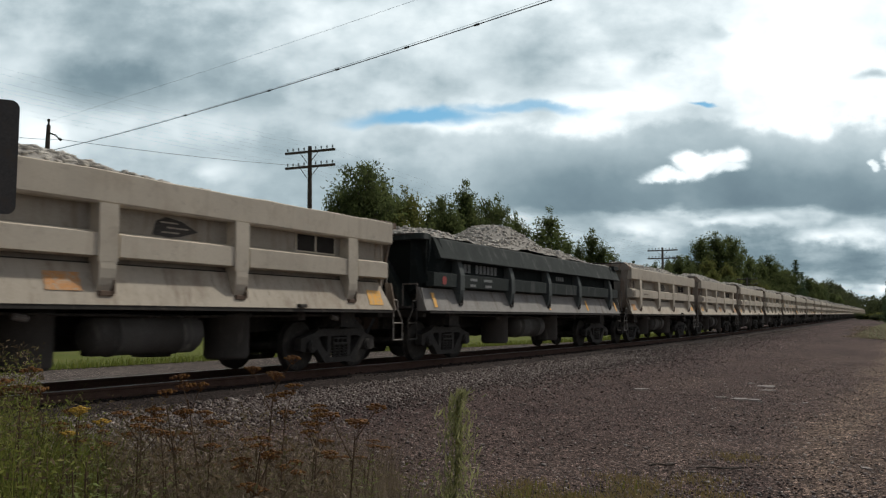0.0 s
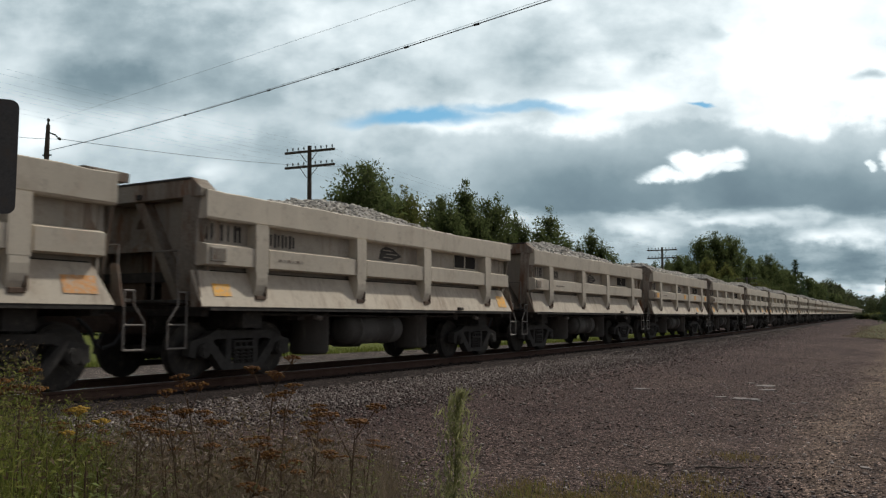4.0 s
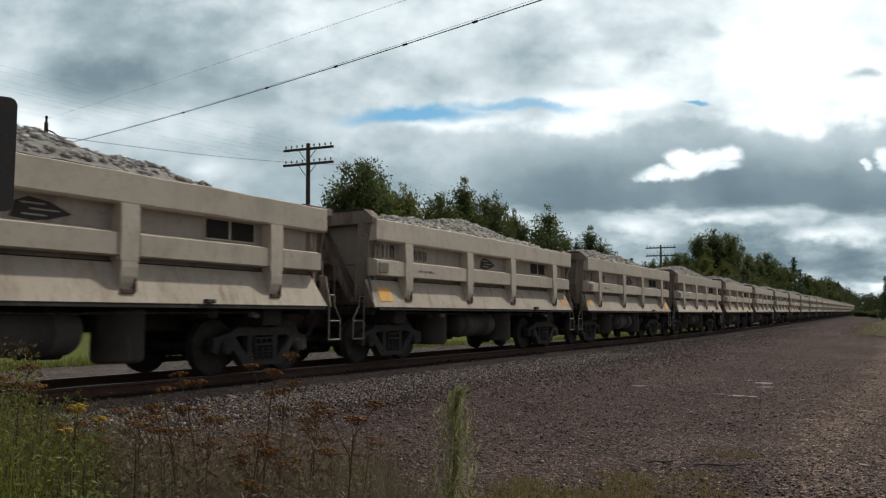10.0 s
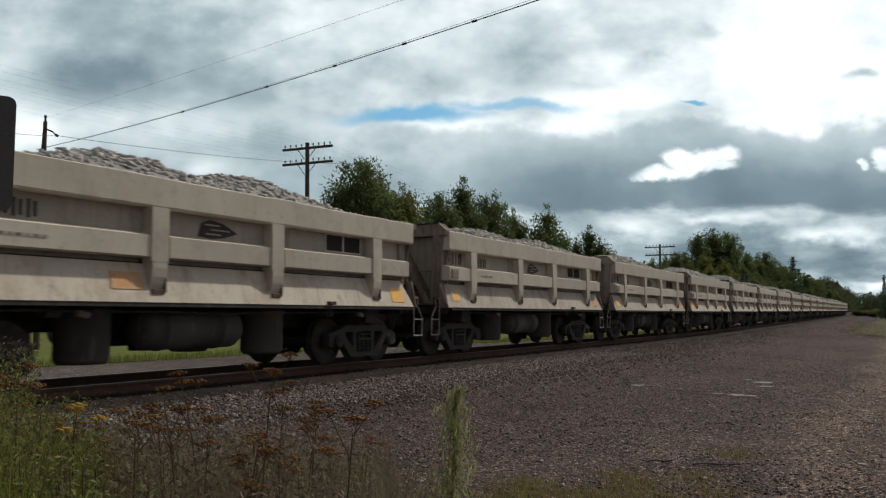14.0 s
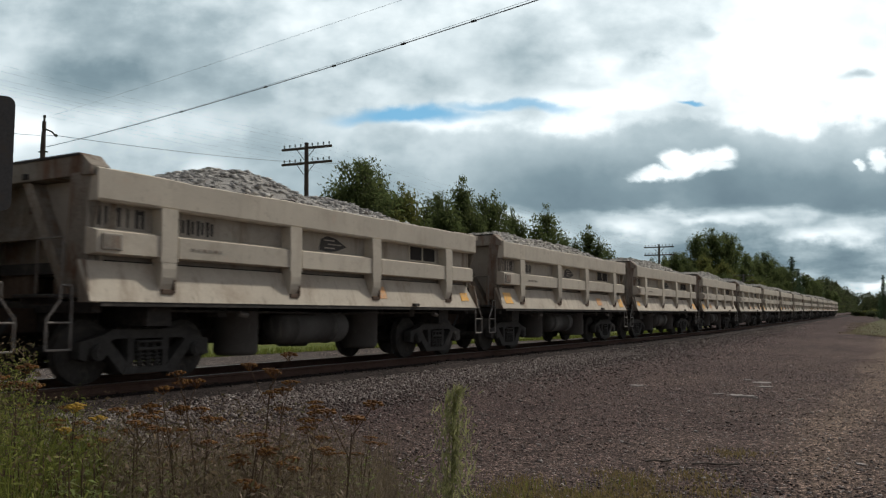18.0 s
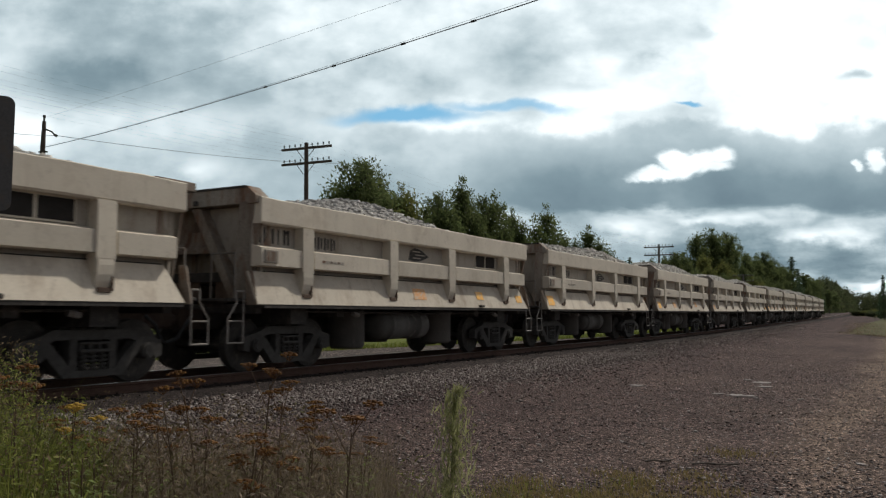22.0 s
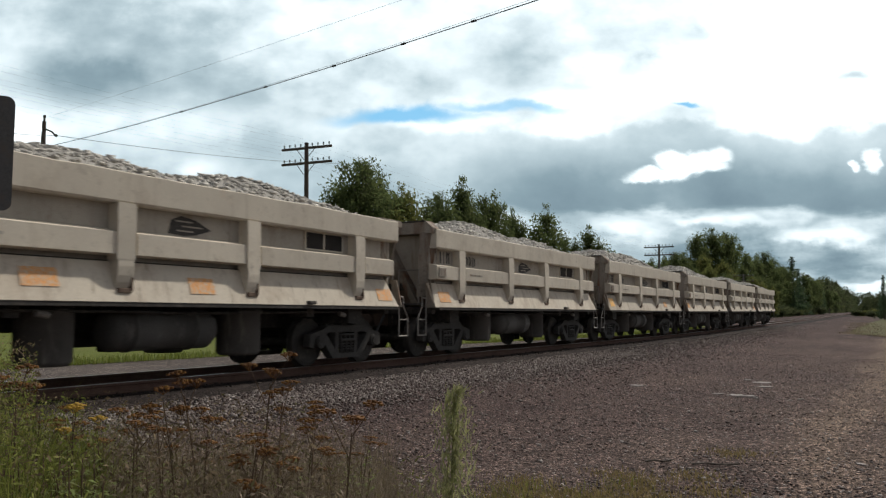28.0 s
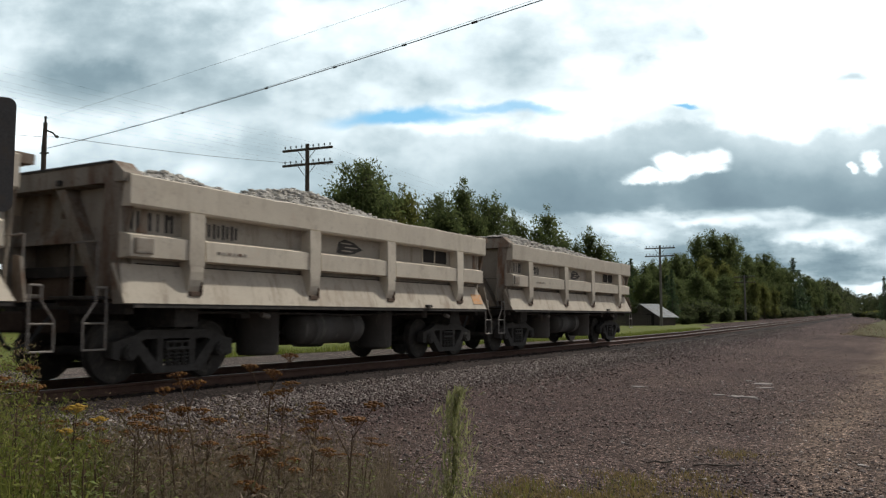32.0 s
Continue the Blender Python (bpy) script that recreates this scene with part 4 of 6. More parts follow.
    for s in (-1, 1):
        for y, r in ((-2.10, 0.36), (1.42, 0.36)):
            bm = bmesh.new()
            lathe(bm, [(r * 0.86, 0.30), (r, 0.36), (r, 0.98), (r + 0.03, 0.98), (r + 0.03, 1.03), (r, 1.03), (r, 1.12)], pose(s * 0.88, y, 0))
            part("dump_cylinder", bm, TANK, car, "dusty upright dumping cylinder", True)
        for y in (mid - 2.8, mid + 2.85):
            bm = bmesh.new()
            box(bm, s * 0.55, s * 1.22, y - 0.10, y + 0.10, 0.92, 1.10)
            part("cross_bearer", bm, UNDER, car)
        bm = bmesh.new()
        lathe(bm, [(0.15, -0.92), (0.25, -0.87), (0.30, -0.80), (0.30, -0.56), (0.315, -0.56), (0.315, -0.50), (0.30, -0.50), (0.30, 0.55), (0.315, 0.55),
                   (0.315, 0.61), (0.30, 0.61), (0.30, 0.92), (0.25, 1.0), (0.15, 1.06)], pose(s * 0.92, -0.35, 0.74, -90, 0, 0))
        part("air_tank", bm, TANK, car, "dusty horizontal air reservoir", True)
        bm = bmesh.new()
        bent(bm, [(s * 1.25, -hl + 1.2, 1.02), (s * 1.25, mid - 1.0, 1.0), (s * 1.1, mid, 0.98), (s * 1.25, hl - 1.0, 1.02)], 0.022)
        part("air_pipe", bm, UNDER, car)
    bm = bmesh.new()
    box(bm, -0.12, 0.12, mid - 0.6, mid + 0.5, 0.40, 0.62, 0.03)
    part("brake_cylinder", bm, UNDER, car)
    return car

# ---------------------------------------------------------------- places as seen from the lens
CY, SY = math.cos(radians(YAW)), math.sin(radians(YAW))


CT, ST = math.cos(radians(TILT)), math.sin(radians(TILT))


def at(px, d, py=560):
    """Plan place d metres before the lens, in the bearing of column px and row py of a 1568-wide picture."""
    r = (px - 784) / 1439 * d / (CT + (py - 441) / 1439 * ST)
    return r * CY - d * SY, r * SY + d * CY


def high(py, d):
    q = (py - 441) / 1439
    return EYE + (ST - q * CT) / (CT + q * ST) * d


# ---------------------------------------------------------------- ties, ballast and loose stones
def tie_mesh():
    bm = bmesh.new()
    box(bm, -1.30, 1.30, -0.115, 0.115, -0.16, 0.0, 0.012)
    return mesh_of(bm, "tie", TIE)


tm = tie_mesh()
rng = np.random.default_rng(3)
for i in range(236):
    y = -18 + i * 0.53
    piece("tie", tm, track, pose(track_x(y) + rng.uniform(-0.04, 0.04), y, RZ - 0.166 + rise(y), 0, 0, rng.uniform(-1, 1)))


def scatter(name, count, seed, place, sizes, material, label, parent=None, flat=0.7):
    g = np.random.default_rng(seed)
    pts = np.array([place(g) for _ in range(count)])
    s = sizes[0] + (sizes[1] - sizes[0]) * g.random(count) ** 2.5
    v, f = rocks(pts, s, seed, flat)
    ob = new(name, arrays(name, v, f, material))
    if parent:
        ob.parent = parent
        ob["label"], ob["kind"] = label, "stuff"
        return ob
    return tagged(ob, label, "gravel", kind="stuff")


def bed_z(q):
    """Height of the bed q metres east of the track centre."""
    return 0.245 if q < 1.55 else max(lot_z(TRACK_X + q) - 0.004, 0.245 - (q - 1.55) * 0.145 / 0.95)


def shoulder(g):
    y = 4 + 80 * g.random() ** 1.7
    q = 1.9 + abs(g.normal(0, 1.4))
    return track_x(y) + q, y, bed_z(q) + rise(y) + 0.012


def shoulder_near(g):
    y = g.uniform(0.5, 26)
    q = 1.95 + abs(g.normal(0, 1.1))
    return track_x(y) + q, y, bed_z(q) + rise(y) + 0.012


def crib(g):
    y = g.uniform(-2, 55)
    q = g.uniform(-2.2, 1.5)
    return track_x(y) + q, y, 0.25 + rise(y)


def lot_place(g):
    d = 5.0 + 22 * g.random() ** 1.5
    x, y = at(g.uniform(150, 1650), d)
    return x, y, lot_z(x) + 0.004


scatter("ballast_stone_spread", 26000, 11, shoulder, (0.014, 0.038), STONE, "loose grey and pale ballast stones on the track shoulder")
scatter("ballast_stone_spread", 26000, 12, shoulder_near, (0.012, 0.036), STONE, "loose grey and pale ballast stones on the track shoulder")
scatter("crib_ballast", 4000, 13, crib, (0.022, 0.05), TIE, "dark ballast between the ties")
scatter("lot_pebbles", 46000, 14, lot_place, (0.006, 0.022), PEBBLE, "small loose pebbles on the gravel lot", flat=0.45)

LOOSE = island_surface("loose_lot_stones", [(0.30, 0.27, 0.245), (0.10, 0.08, 0.073), (0.20, 0.17, 0.155), (0.42, 0.38, 0.35), (0.07, 0.055, 0.05)], fine=25)


def near_lot(g):
    x, y = at(g.uniform(680, 1640), 5.4 + 12 * g.random() ** 1.6)
    return x, y, lot_z(x) + 0.008


scatter("loose_stones", 800, 15, near_lot, (0.010, 0.032), LOOSE, "larger loose pale and dark stones on the gravel lot", flat=0.5)


def twig(px, py, length, turn):
    x, y = at(px, 1.33 * 1439 / (py - 560))
    t = thing("fallen_twig", "thin dark fallen twig lying on the gravel", "twig", pose(x, y, lot_z(x) + 0.012, 0, 0, turn))
    bm = bmesh.new()
    bent(bm, [(-length / 2, 0, 0), (-length * 0.2, 0.02, 0.006), (length * 0.15, -0.012, 0.0), (length / 2, 0.015, 0.004)], 0.007, 6)
    part("stem", bm, BARK, t)
    bm = bmesh.new()
    bent(bm, [(length * 0.1, -0.01, 0), (length * 0.28, -0.07, 0.004)], 0.004, 5)
    part("side_shoot", bm, BARK, t)


twig(1262, 822, 0.42, YAW - 4)
twig(1162, 818, 0.25, YAW + 8)
PALE = surface("pale_worn_concrete", (0.39, 0.36, 0.335), (0.30, 0.275, 0.255), (0.20, 0.17, 0.155), scale=5, fine=50, rough=0.9, dirt_at=(0.48, 0.62))


def slab(px, py, w, dep, seed):
    """A flat patch of pale stone let into the lot."""
    d = 1.30 * 1439 / (py - 560)
    x, y = at(px, d)
    bm = bmesh.new()
    g = np.random.default_rng(seed)
    k = 18
    o = []
    for i in range(k):
        a = 2 * math.pi * i / k
        r = g.uniform(0.55, 1.1)
        o.append((math.cos(a) * w * 1.05 * r, math.sin(a) * dep * 1.05 * r))
    prism(bm, o, -0.03, 0.012, "z")
    ob = new("stone_patch", mesh_of(bm, "stone_patch", PALE))
    ob.matrix_basis = pose(x, y, lot_z(x) + rise(y), 0, 0, YAW + g.uniform(-8, 8))
    return tagged(ob, "flat pale stone patch worn bare in the gravel", "stone", "pale stone patches")


for q in ((1128, 687, 0.16, 0.14, 1), (1300, 700, 0.17, 0.16, 2), (1324, 701, 0.14, 0.12, 3), (1268, 698, 0.10, 0.08, 4), (1345, 678, 0.20, 0.22, 5), (1322, 674, 0.10, 0.08, 6), (1349, 685, 0.16, 0.12, 7), (1414, 705, 0.06, 0.06, 8), (1515, 812, 0.04, 0.05, 9)):
    slab(*q)


# ---------------------------------------------------------------- poles and wires
def crossarm(parent, z, half=1.5, pins=4):
    bm = bmesh.new()
    box(bm, -half, half, -0.055, 0.055, z - 0.06, z + 0.06, 0.01)
    arm = part("crossarm", bm, POLE, parent)
    for i in range(pins):
        for s in (-1, 1):
            x = s * (0.35 + (half - 0.5) * i / (pins - 1))
            bm = bmesh.new()
            tube(bm, (x, 0, z + 0.06), (x, 0, z + 0.17), 0.016, n=6)
            tube(bm, (x, 0, z + 0.13), (x, 0, z + 0.22), 0.045, 0.038, n=8)
            tube(bm, (x, 0, z + 0.22), (x, 0, z + 0.25), 0.05, 0.02, n=8)
            part("insulator", bm, GLASS_INS, arm, "glass pin insulator")
    for s in (-1, 1):
        bm = bmesh.new()
        bent(bm, [(s * 0.55, -0.07, z - 0.05), (s * 0.08, -0.15, z - 0.62)], 0.018, 5)
        part("arm_brace", bm, TRUCK, arm)
    return arm


def telegraph_pole(x, y, h, turn, lean=0.0, wood=None):
    t = thing("telegraph_pole", "weathered wooden telegraph pole with two crossarms and insulators", "utility pole", pose(x, y, 0.12 + rise(y), 0, lean, turn), "telegraph poles along the track")
    bm = bmesh.new()
    tube(bm, (0, 0, 0), (0, 0, h), 0.15, 0.105, n=12)
    part("pole", bm, wood or POLE, t, smooth=False)
    crossarm(t, h - 0.28)
    crossarm(t, h - 1.08)
    return t


GREY_POLE = surface("bleached_pole_wood", (0.19, 0.175, 0.16), (0.25, 0.23, 0.21), (0.12, 0.105, 0.09), scale=2, fine=30, rough=0.9, streak=True)
P1, P2, P3 = at(547, 42, 260), at(1168, 82, 440), at(1318, 122, 500)
H1 = high(255, 42)
telegraph_pole(*P1, H1 - 0.12, 8, -0.6)
telegraph_pole(*P2, high(437, 82) - 0.2, 4, 0.0, GREY_POLE)
telegraph_pole(*P3, high(487, 122) - 0.6, 3, 0.0, GREY_POLE)
P0 = at(79, 28, 240)
H0 = high(206, 28)
pp = thing("power_pole", "weathered wooden service pole with a short cable bracket", "utility pole", pose(*P0, 0.12, 0, 0.0, 20))
bm = bmesh.new()
tube(bm, (0, 0, 0), (0, 0, H0 - 0.35), 0.11, 0.068, n=12)
part("pole", bm, POLE, pp)
bm = bmesh.new()
tube(bm, (0, 0, H0 - 0.35), (0, 0, H0 - 0.12), 0.035, n=8)
tube(bm, (0, 0, H0 - 0.20), (0, 0, H0 - 0.12), 0.06, 0.04, n=8)
part("pole_top_pin", bm, TRUCK, pp)
bm = bmesh.new()
bent(bm, [(0.05, 0, H0 - 0.62), (0.30, 0, H0 - 0.72), (0.42, 0.0, H0 - 0.84)], 0.028, 6)
tube(bm, (0.42, 0, H0 - 0.84), (0.50, 0, H0 - 0.88), 0.05, n=8)
part("cable_bracket", bm, TRUCK, pp)
bm = bmesh.new()
bent(bm, [(-0.10, 0.05, H0 - 0.4), (-0.14, 0.05, H0 - 1.2), (-0.12, 0.05, H0 - 2.4)], 0.014, 5)
box(bm, -0.16, 0.16, -0.03, 0.03, H0 - 1.45, H0 - 1.40)
part("conduit", bm, TRUCK, pp)


def wire(name, a, b, sag, r, label, n=24):
    a, b = Vector(a), Vector(b)
    bm = bmesh.new()
    pts = []
    for i in range(n + 1):
        u = i / n
        q = a.lerp(b, u)
        q.z -= sag * 4 * u * (1 - u)
        pts.append(q)
    sweep(bm, pts, r, 5)
    ob = new(name, mesh_of(bm, name, WIRE, True))
    return tagged(ob, label, "cable", "overhead wires")


A0 = Vector((*at(81, 28.0, 263), high(263, 28.0)))
B0 = Vector((*at(1560, 8.0, -202), high(-202, 8.0)))
wire("overhead_cable", A0, B0, 0.2, 0.009, "thick dark overhead cable crossing above the lot")
wire("messenger_wire", A0 + Vector((0, 0, 0.015)), B0 + Vector((0, 0, 0.05)), 0.205, 0.003, "thin steel wire that carries the overhead cable")
for u in (0.40, 0.55, 0.643, 0.719, 0.782):
    q = A0.lerp(B0, u) - Vector((0, 0, 0.8 * u * (1 - u)))
    bm = bmesh.new()
    d = (B0 - A0).normalized() * 0.05
    tube(bm, q - d, q + d, 0.02, n=8)
    tagged(new("cable_clamp", mesh_of(bm, "cable_clamp", WIRE)), "small dark clamp on the overhead cable", "clamp", "cable clamps")
wire("service_wire", (*P0, H0 - 0.1), (*at(1200, 9.0, -165), high(-165, 9.0)), 0.05, 0.0025, "thin service wire from the pole top")
q0 = Vector((P0[0] + 0.47, P0[1] + 0.16, H0 - 0.75))
wire("drop_cable", q0, (*at(620, 60), high(292, 60)), 0.25, 0.010, "dark drop cable from the pole bracket")
wire("drop_cable", q0, (*at(-180, 22), high(196, 22)), 0.2, 0.008, "dark drop cable from the pole bracket")
for arm, z in ((0, H1 - 0.20), (1, H1 - 1.0)):
    for x in (-1.2, -0.5, 0.5, 1.2):
        a = Vector((P1[0] + x, P1[1] + 0.1 * x, z))
        wire("telegraph_wire", a, (P1[0] - 1.5 + x, P1[1] - 48, z + 0.3), 0.55, 0.0016, "thin bare telegraph wire")
        wire("telegraph_wire", a, (P2[0] + x, P2[1], high(437, 82) - 0.2 - 0.8 * arm), 0.5, 0.0016, "thin bare telegraph wire")


# ---------------------------------------------------------------- sign seen from behind
def back_of_sign():
    d = 5.2
    cx = 27 - 96
    x, y = at(cx, d, 270)
    z0, z1 = high(378, d) - 0.08, high(171, d) - 0.08
    t = thing("trackside_sign", "dark metal sign plate seen from behind on a steel post", "sign", pose(x, y, lot_z(x), 0, 0, YAW + 29))
    bm = bmesh.new()
    w, r = 0.305 / math.cos(radians(0)), 0.055
    o = []
    for sx, sz, a0 in ((1, 1, 0), (-1, 1, 90), (-1, -1, 180), (1, -1, 270)):
        for k in range(6):
            a = radians(a0 + k * 18)
            o.append((sx * (w - r) + r * math.cos(a), (z0 + z1) / 2 + sz * ((z1 - z0) / 2 - r) + r * math.sin(a)))
    prism(bm, o, -0.003, 0.003)
    part("plate", bm, SIGN, t, "dull dark aluminium plate")
    bm = bmesh.new()
    prism(bm, [(-0.04, -0.012), (0.04, -0.012), (0.04, -0.05), (0.03, -0.05), (0.03, -0.02), (-0.03, -0.02), (-0.03, -0.05), (-0.04, -0.05)], -0.3, z1 - 0.05, "z")
    part("post", bm, TRUCK, t, "galvanised channel post")
    for z in (z0 + 0.12, z1 - 0.12):
        bm = bmesh.new()
        tube(bm, (0, -0.035, z), (0, -0.003, z), 0.012, n=8)
        part("bolt", bm, BARE, t)
    return t


back_of_sign()


# ---------------------------------------------------------------- shed beyond the track
def shed():
    d = 86.0
    x, y = at(1162, d)
    t = thing("shed", "weathered low timber shed with a grey sheet roof", "shed", pose(x, y, 0.15 + rise(y), 0, 0, YAW - 52))
    bm = bmesh.new()
    hw, hd, eave, ridge = 1.55, 1.4, 1.05, 2.25
    prism(bm, [(-hw + 0.2, 0), (hw - 0.2, 0), (hw - 0.2, eave), (-hw * 0.55, ridge - 0.12), (-hw + 0.2, eave + 0.9)], -hd, hd)
    part("wall", bm, HOUSE, t, "dark weathered board wall")
    for i in range(7):
        u0, u1 = i / 7, (i + 1) / 7
        bm = bmesh.new()
        a, b = Vector((-hw * 0.6, 0, ridge)), Vector((hw + 0.15, 0, eave - 0.22))
        y0, y1 = -hd - 0.2 + (2 * hd + 0.4) * u0, -hd - 0.2 + (2 * hd + 0.4) * u1 - 0.02
        prism(bm, [(a.x, a.z), (b.x, b.z), (b.x, b.z + 0.04), (a.x, a.z + 0.04)], y0, y1)
        part("roof_sheet", bm, ROOF, t)
    bm = bmesh.new()
    prism(bm, [(-hw * 0.6, ridge), (-hw - 0.1, eave + 0.75), (-hw - 0.1, eave + 0.79), (-hw * 0.6, ridge + 0.04)], -hd - 0.2, hd + 0.2)
    part("roof_back", bm, ROOF, t)
    bm = bmesh.new()
    box(bm, -0.2, 0.8, -hd - 0.03, -hd - 0.005, 0.0, 1.25)
    part("door", bm, HOLE, t, "dark doorway")
    bm = bmesh.new()
    prism(bm, [(-hw - 1.5, 0), (-hw + 0.1, 0), (-hw + 0.1, 1.45), (-hw - 1.5, 0.95)], -hd + 0.2, hd - 0.3)
    part("lean_to", bm, HOUSE, t, "low dark board lean-to")
    f = thing("board_fence", "dark weathered board fence beside the shed", "fence", pose(*at(1118, 84), 0.15 + rise(72), 0, 0, YAW - 8))
    bm = bmesh.new()
    box(bm, -2.4, 2.0, 0.04, 0.07, 0.25, 0.33)
    box(bm, -2.4, 2.0, 0.04, 0.07, 0.85, 0.93)
    part("fence_rail", bm, HOUSE, f)
    bm = bmesh.new()
    box(bm, -0.085, 0.085, -0.012, 0.012, 0, 1.15)
    bd = mesh_of(bm, "board", HOUSE)
    for i in range(23):
        piece("board", bd, f, pose(-2.3 + i * 0.19, 0.02, 0))


shed()

# ---------------------------------------------------------------- trees
def leaf_cards(centres, size, seed, droop=0.0, long=1.3):
    """One small bent leaf spray a centre, turned at random."""
    g = np.random.default_rng(seed)
    k = len(centres)
    a = g.normal(size=(k, 3))
    a /= np.linalg.norm(a, axis=1)[:, None]
    b = g.normal(size=(k, 3))
    b -= a * (a * b).sum(1)[:, None]
    b /= np.linalg.norm(b, axis=1)[:, None]
    s = size * g.uniform(0.55, 1.35, (k, 1))
    a, b = a * s * long, b * s * 0.62
    if droop:
        a[:, 2] -= droop * s[:, 0]
    c = np.asarray(centres)
    v = np.stack([c - a, c + b * 0.9, c + a, c - b * 0.9], 1).reshape(-1, 3)
    f = np.arange(4 * k).reshape(k, 4)
    return v, f


def trunk_mesh(h, r, limbs, material, seed, wobble=0.15):
    g = random.Random(seed)
    bm = bmesh.new()
    pts = [Vector((wobble * g.uniform(-1, 1) * i / 6, wobble * g.uniform(-1, 1) * i / 6, h * i / 6)) for i in range(7)]
    for i in range(6):
        tube(bm, pts[i], pts[i + 1], r * (1 - 0.15 * i), r * (1 - 0.15 * (i + 1)), 8)
    for a, b in limbs:
        m = a.lerp(b, 0.5) + Vector((0, 0, 0.06 * (b - a).length))
        tube(bm, a, m, r * 0.34, r * 0.24, 5)
        tube(bm, m, b, r * 0.24, r * 0.08, 5)
    return mesh_of(bm, "trunk", material)


def broadleaf(h, w, seed, leaves=4200, leaf=0.17, material=None, bark=None, low=0.22, label="", cone=False):
    g = np.random.default_rng(seed)
    limbs, clumps = [], []
    for i in range(17):
        z0 = h * (low + (0.90 - low) * (i / 17))
        ang = i * 2.4 + g.uniform(-0.5, 0.5)
        prof = math.sin(math.pi * min(1, (0.16 + 0.80 * (i + 0.5) / 17))) ** 0.7
        if cone:
            prof = 1.15 * (1 - i / 17) ** 0.75 + 0.06
        reach = w * prof * g.uniform(0.55, 1.15)
        a = Vector((0, 0, z0))
        b = Vector((math.cos(ang) * reach, math.sin(ang) * reach, min(h * 0.99, z0 + reach * g.uniform(0.35, 0.95))))
        limbs.append((a, b))
        for k in range(8):
            u = g.uniform(0.22, 1.06)
            c = a.lerp(b, u) + Vector(g.normal(size=3) * 0.28 * (0.4 + w * 0.25))
            clumps.append((c, g.uniform(0.42, 1.02) * (0.45 + w * 0.22)))
    clumps.append((Vector((0, 0, h * 0.97)), 0.4))
    clumps.append((Vector((0.2, 0.1, h * 0.90)), 0.55))
    idx = g.integers(0, len(clumps), leaves)
    c = np.array([clumps[i][0] for i in idx])
    r = np.array([clumps[i][1] for i in idx])
    p = g.normal(size=(leaves, 3))
    p *= (r * 0.62)[:, None] * np.array([1, 1, 0.75])
    v, f = leaf_cards(c + p, leaf, seed)
    t = thing("broadleaf_tree", label, "tree", group="lineside trees")
    part("trunk", trunk_mesh(h * 0.93, 0.11 + h * 0.008, limbs, bark or BARK, seed), None, t)
    part("crown", arrays("crown", v, f, material or BROAD), None, t)
    return t


def spruce(h, w, seed, label):
    g = np.random.default_rng(seed)
    pts = []
    levels = int(h / 0.42)
    limbs = []
    for i in range(levels):
        u = i / levels
        z = h * (0.08 + 0.92 * u)
        reach = w * (1 - u) ** 0.85 * g.uniform(0.75, 1.1) + 0.08
        for b in range(6):
            ang = b * 1.05 + i * 0.7 + g.uniform(-0.3, 0.3)
            rr = reach * g.uniform(0.7, 1.12)
            d = np.array([math.cos(ang), math.sin(ang), -0.32])
            k = max(3, int(rr * 9))
            q = g.uniform(0.1, 1.0, (k, 1)) * rr
            pts.append(np.array([0, 0, z]) + d * q + g.normal(size=(k, 3)) * 0.09)
            if i % 3 == 0 and b % 2 == 0:
                limbs.append((Vector((0, 0, z)), Vector(np.array([0, 0, z]) + d * rr * 0.8)))
    v, f = leaf_cards(np.concatenate(pts), 0.15, seed, 0.35, 1.7)
    t = thing("spruce_tree", label, "tree", group="lineside trees")
    part("trunk", trunk_mesh(h * 0.98, 0.06 + h * 0.007, limbs, BARK, seed, 0.05), None, t)
    part("crown", arrays("crown", v, f, NEEDLE), None, t)
    return t


def shrub(h, w, seed, material, label):
    g = np.random.default_rng(seed)
    n = 2200
    stems = [(Vector((g.uniform(-0.2, 0.2), g.uniform(-0.2, 0.2), 0)), Vector((g.uniform(-w, w) * 0.8, g.uniform(-w, w) * 0.8, h * g.uniform(0.55, 0.95)))) for _ in range(9)]
    k = g.integers(0, 9, n)
    u = g.uniform(0.25, 1.05, n)
    c = np.array([stems[i][0].lerp(stems[i][1], q) for i, q in zip(k, u)]) + np.clip(g.normal(size=(n, 3)), -1.6, 1.6) * np.array([w * 0.3, w * 0.3, h * 0.12])
    c[:, 2] = np.abs(c[:, 2])
    v, f = leaf_cards(c, 0.125, seed)
    t = thing("shrub", label, "shrub", group="lineside shrubs")
    bm = bmesh.new()
    for a, b in stems:
        tube(bm, a, b, 0.025, 0.008, 5)
    part("stem_cluster", bm, BARK, t)["kind"] = "stuff"
    part("foliage", arrays("foliage", v, f, material), None, t)
    return t


L_B, L_Y = "green broadleaf tree at the wood's edge behind the railway", "broadleaf tree turning yellow-green at the wood's edge"
L_S, L_N = "dark green pointed spruce standing in the wood", "slender open-crowned birch with thin pale trunk"
MAPLE = [broadleaf(12.5, 3.0, 21, 10500, 0.13, BROAD, label=L_B), broadleaf(12.0, 2.6, 22, 9500, 0.125, BROAD, low=0.12, label=L_B), broadleaf(11.0, 2.2, 23, 8000, 0.12, YELLOWING, low=0.15, label=L_Y)]
SLIM = [broadleaf(12.0, 1.55, 31, 3200, 0.12, BROAD, BIRCH, low=0.2, label=L_N), broadleaf(11.0, 1.35, 32, 2600, 0.115, BROAD, BIRCH, low=0.25, label=L_N)]
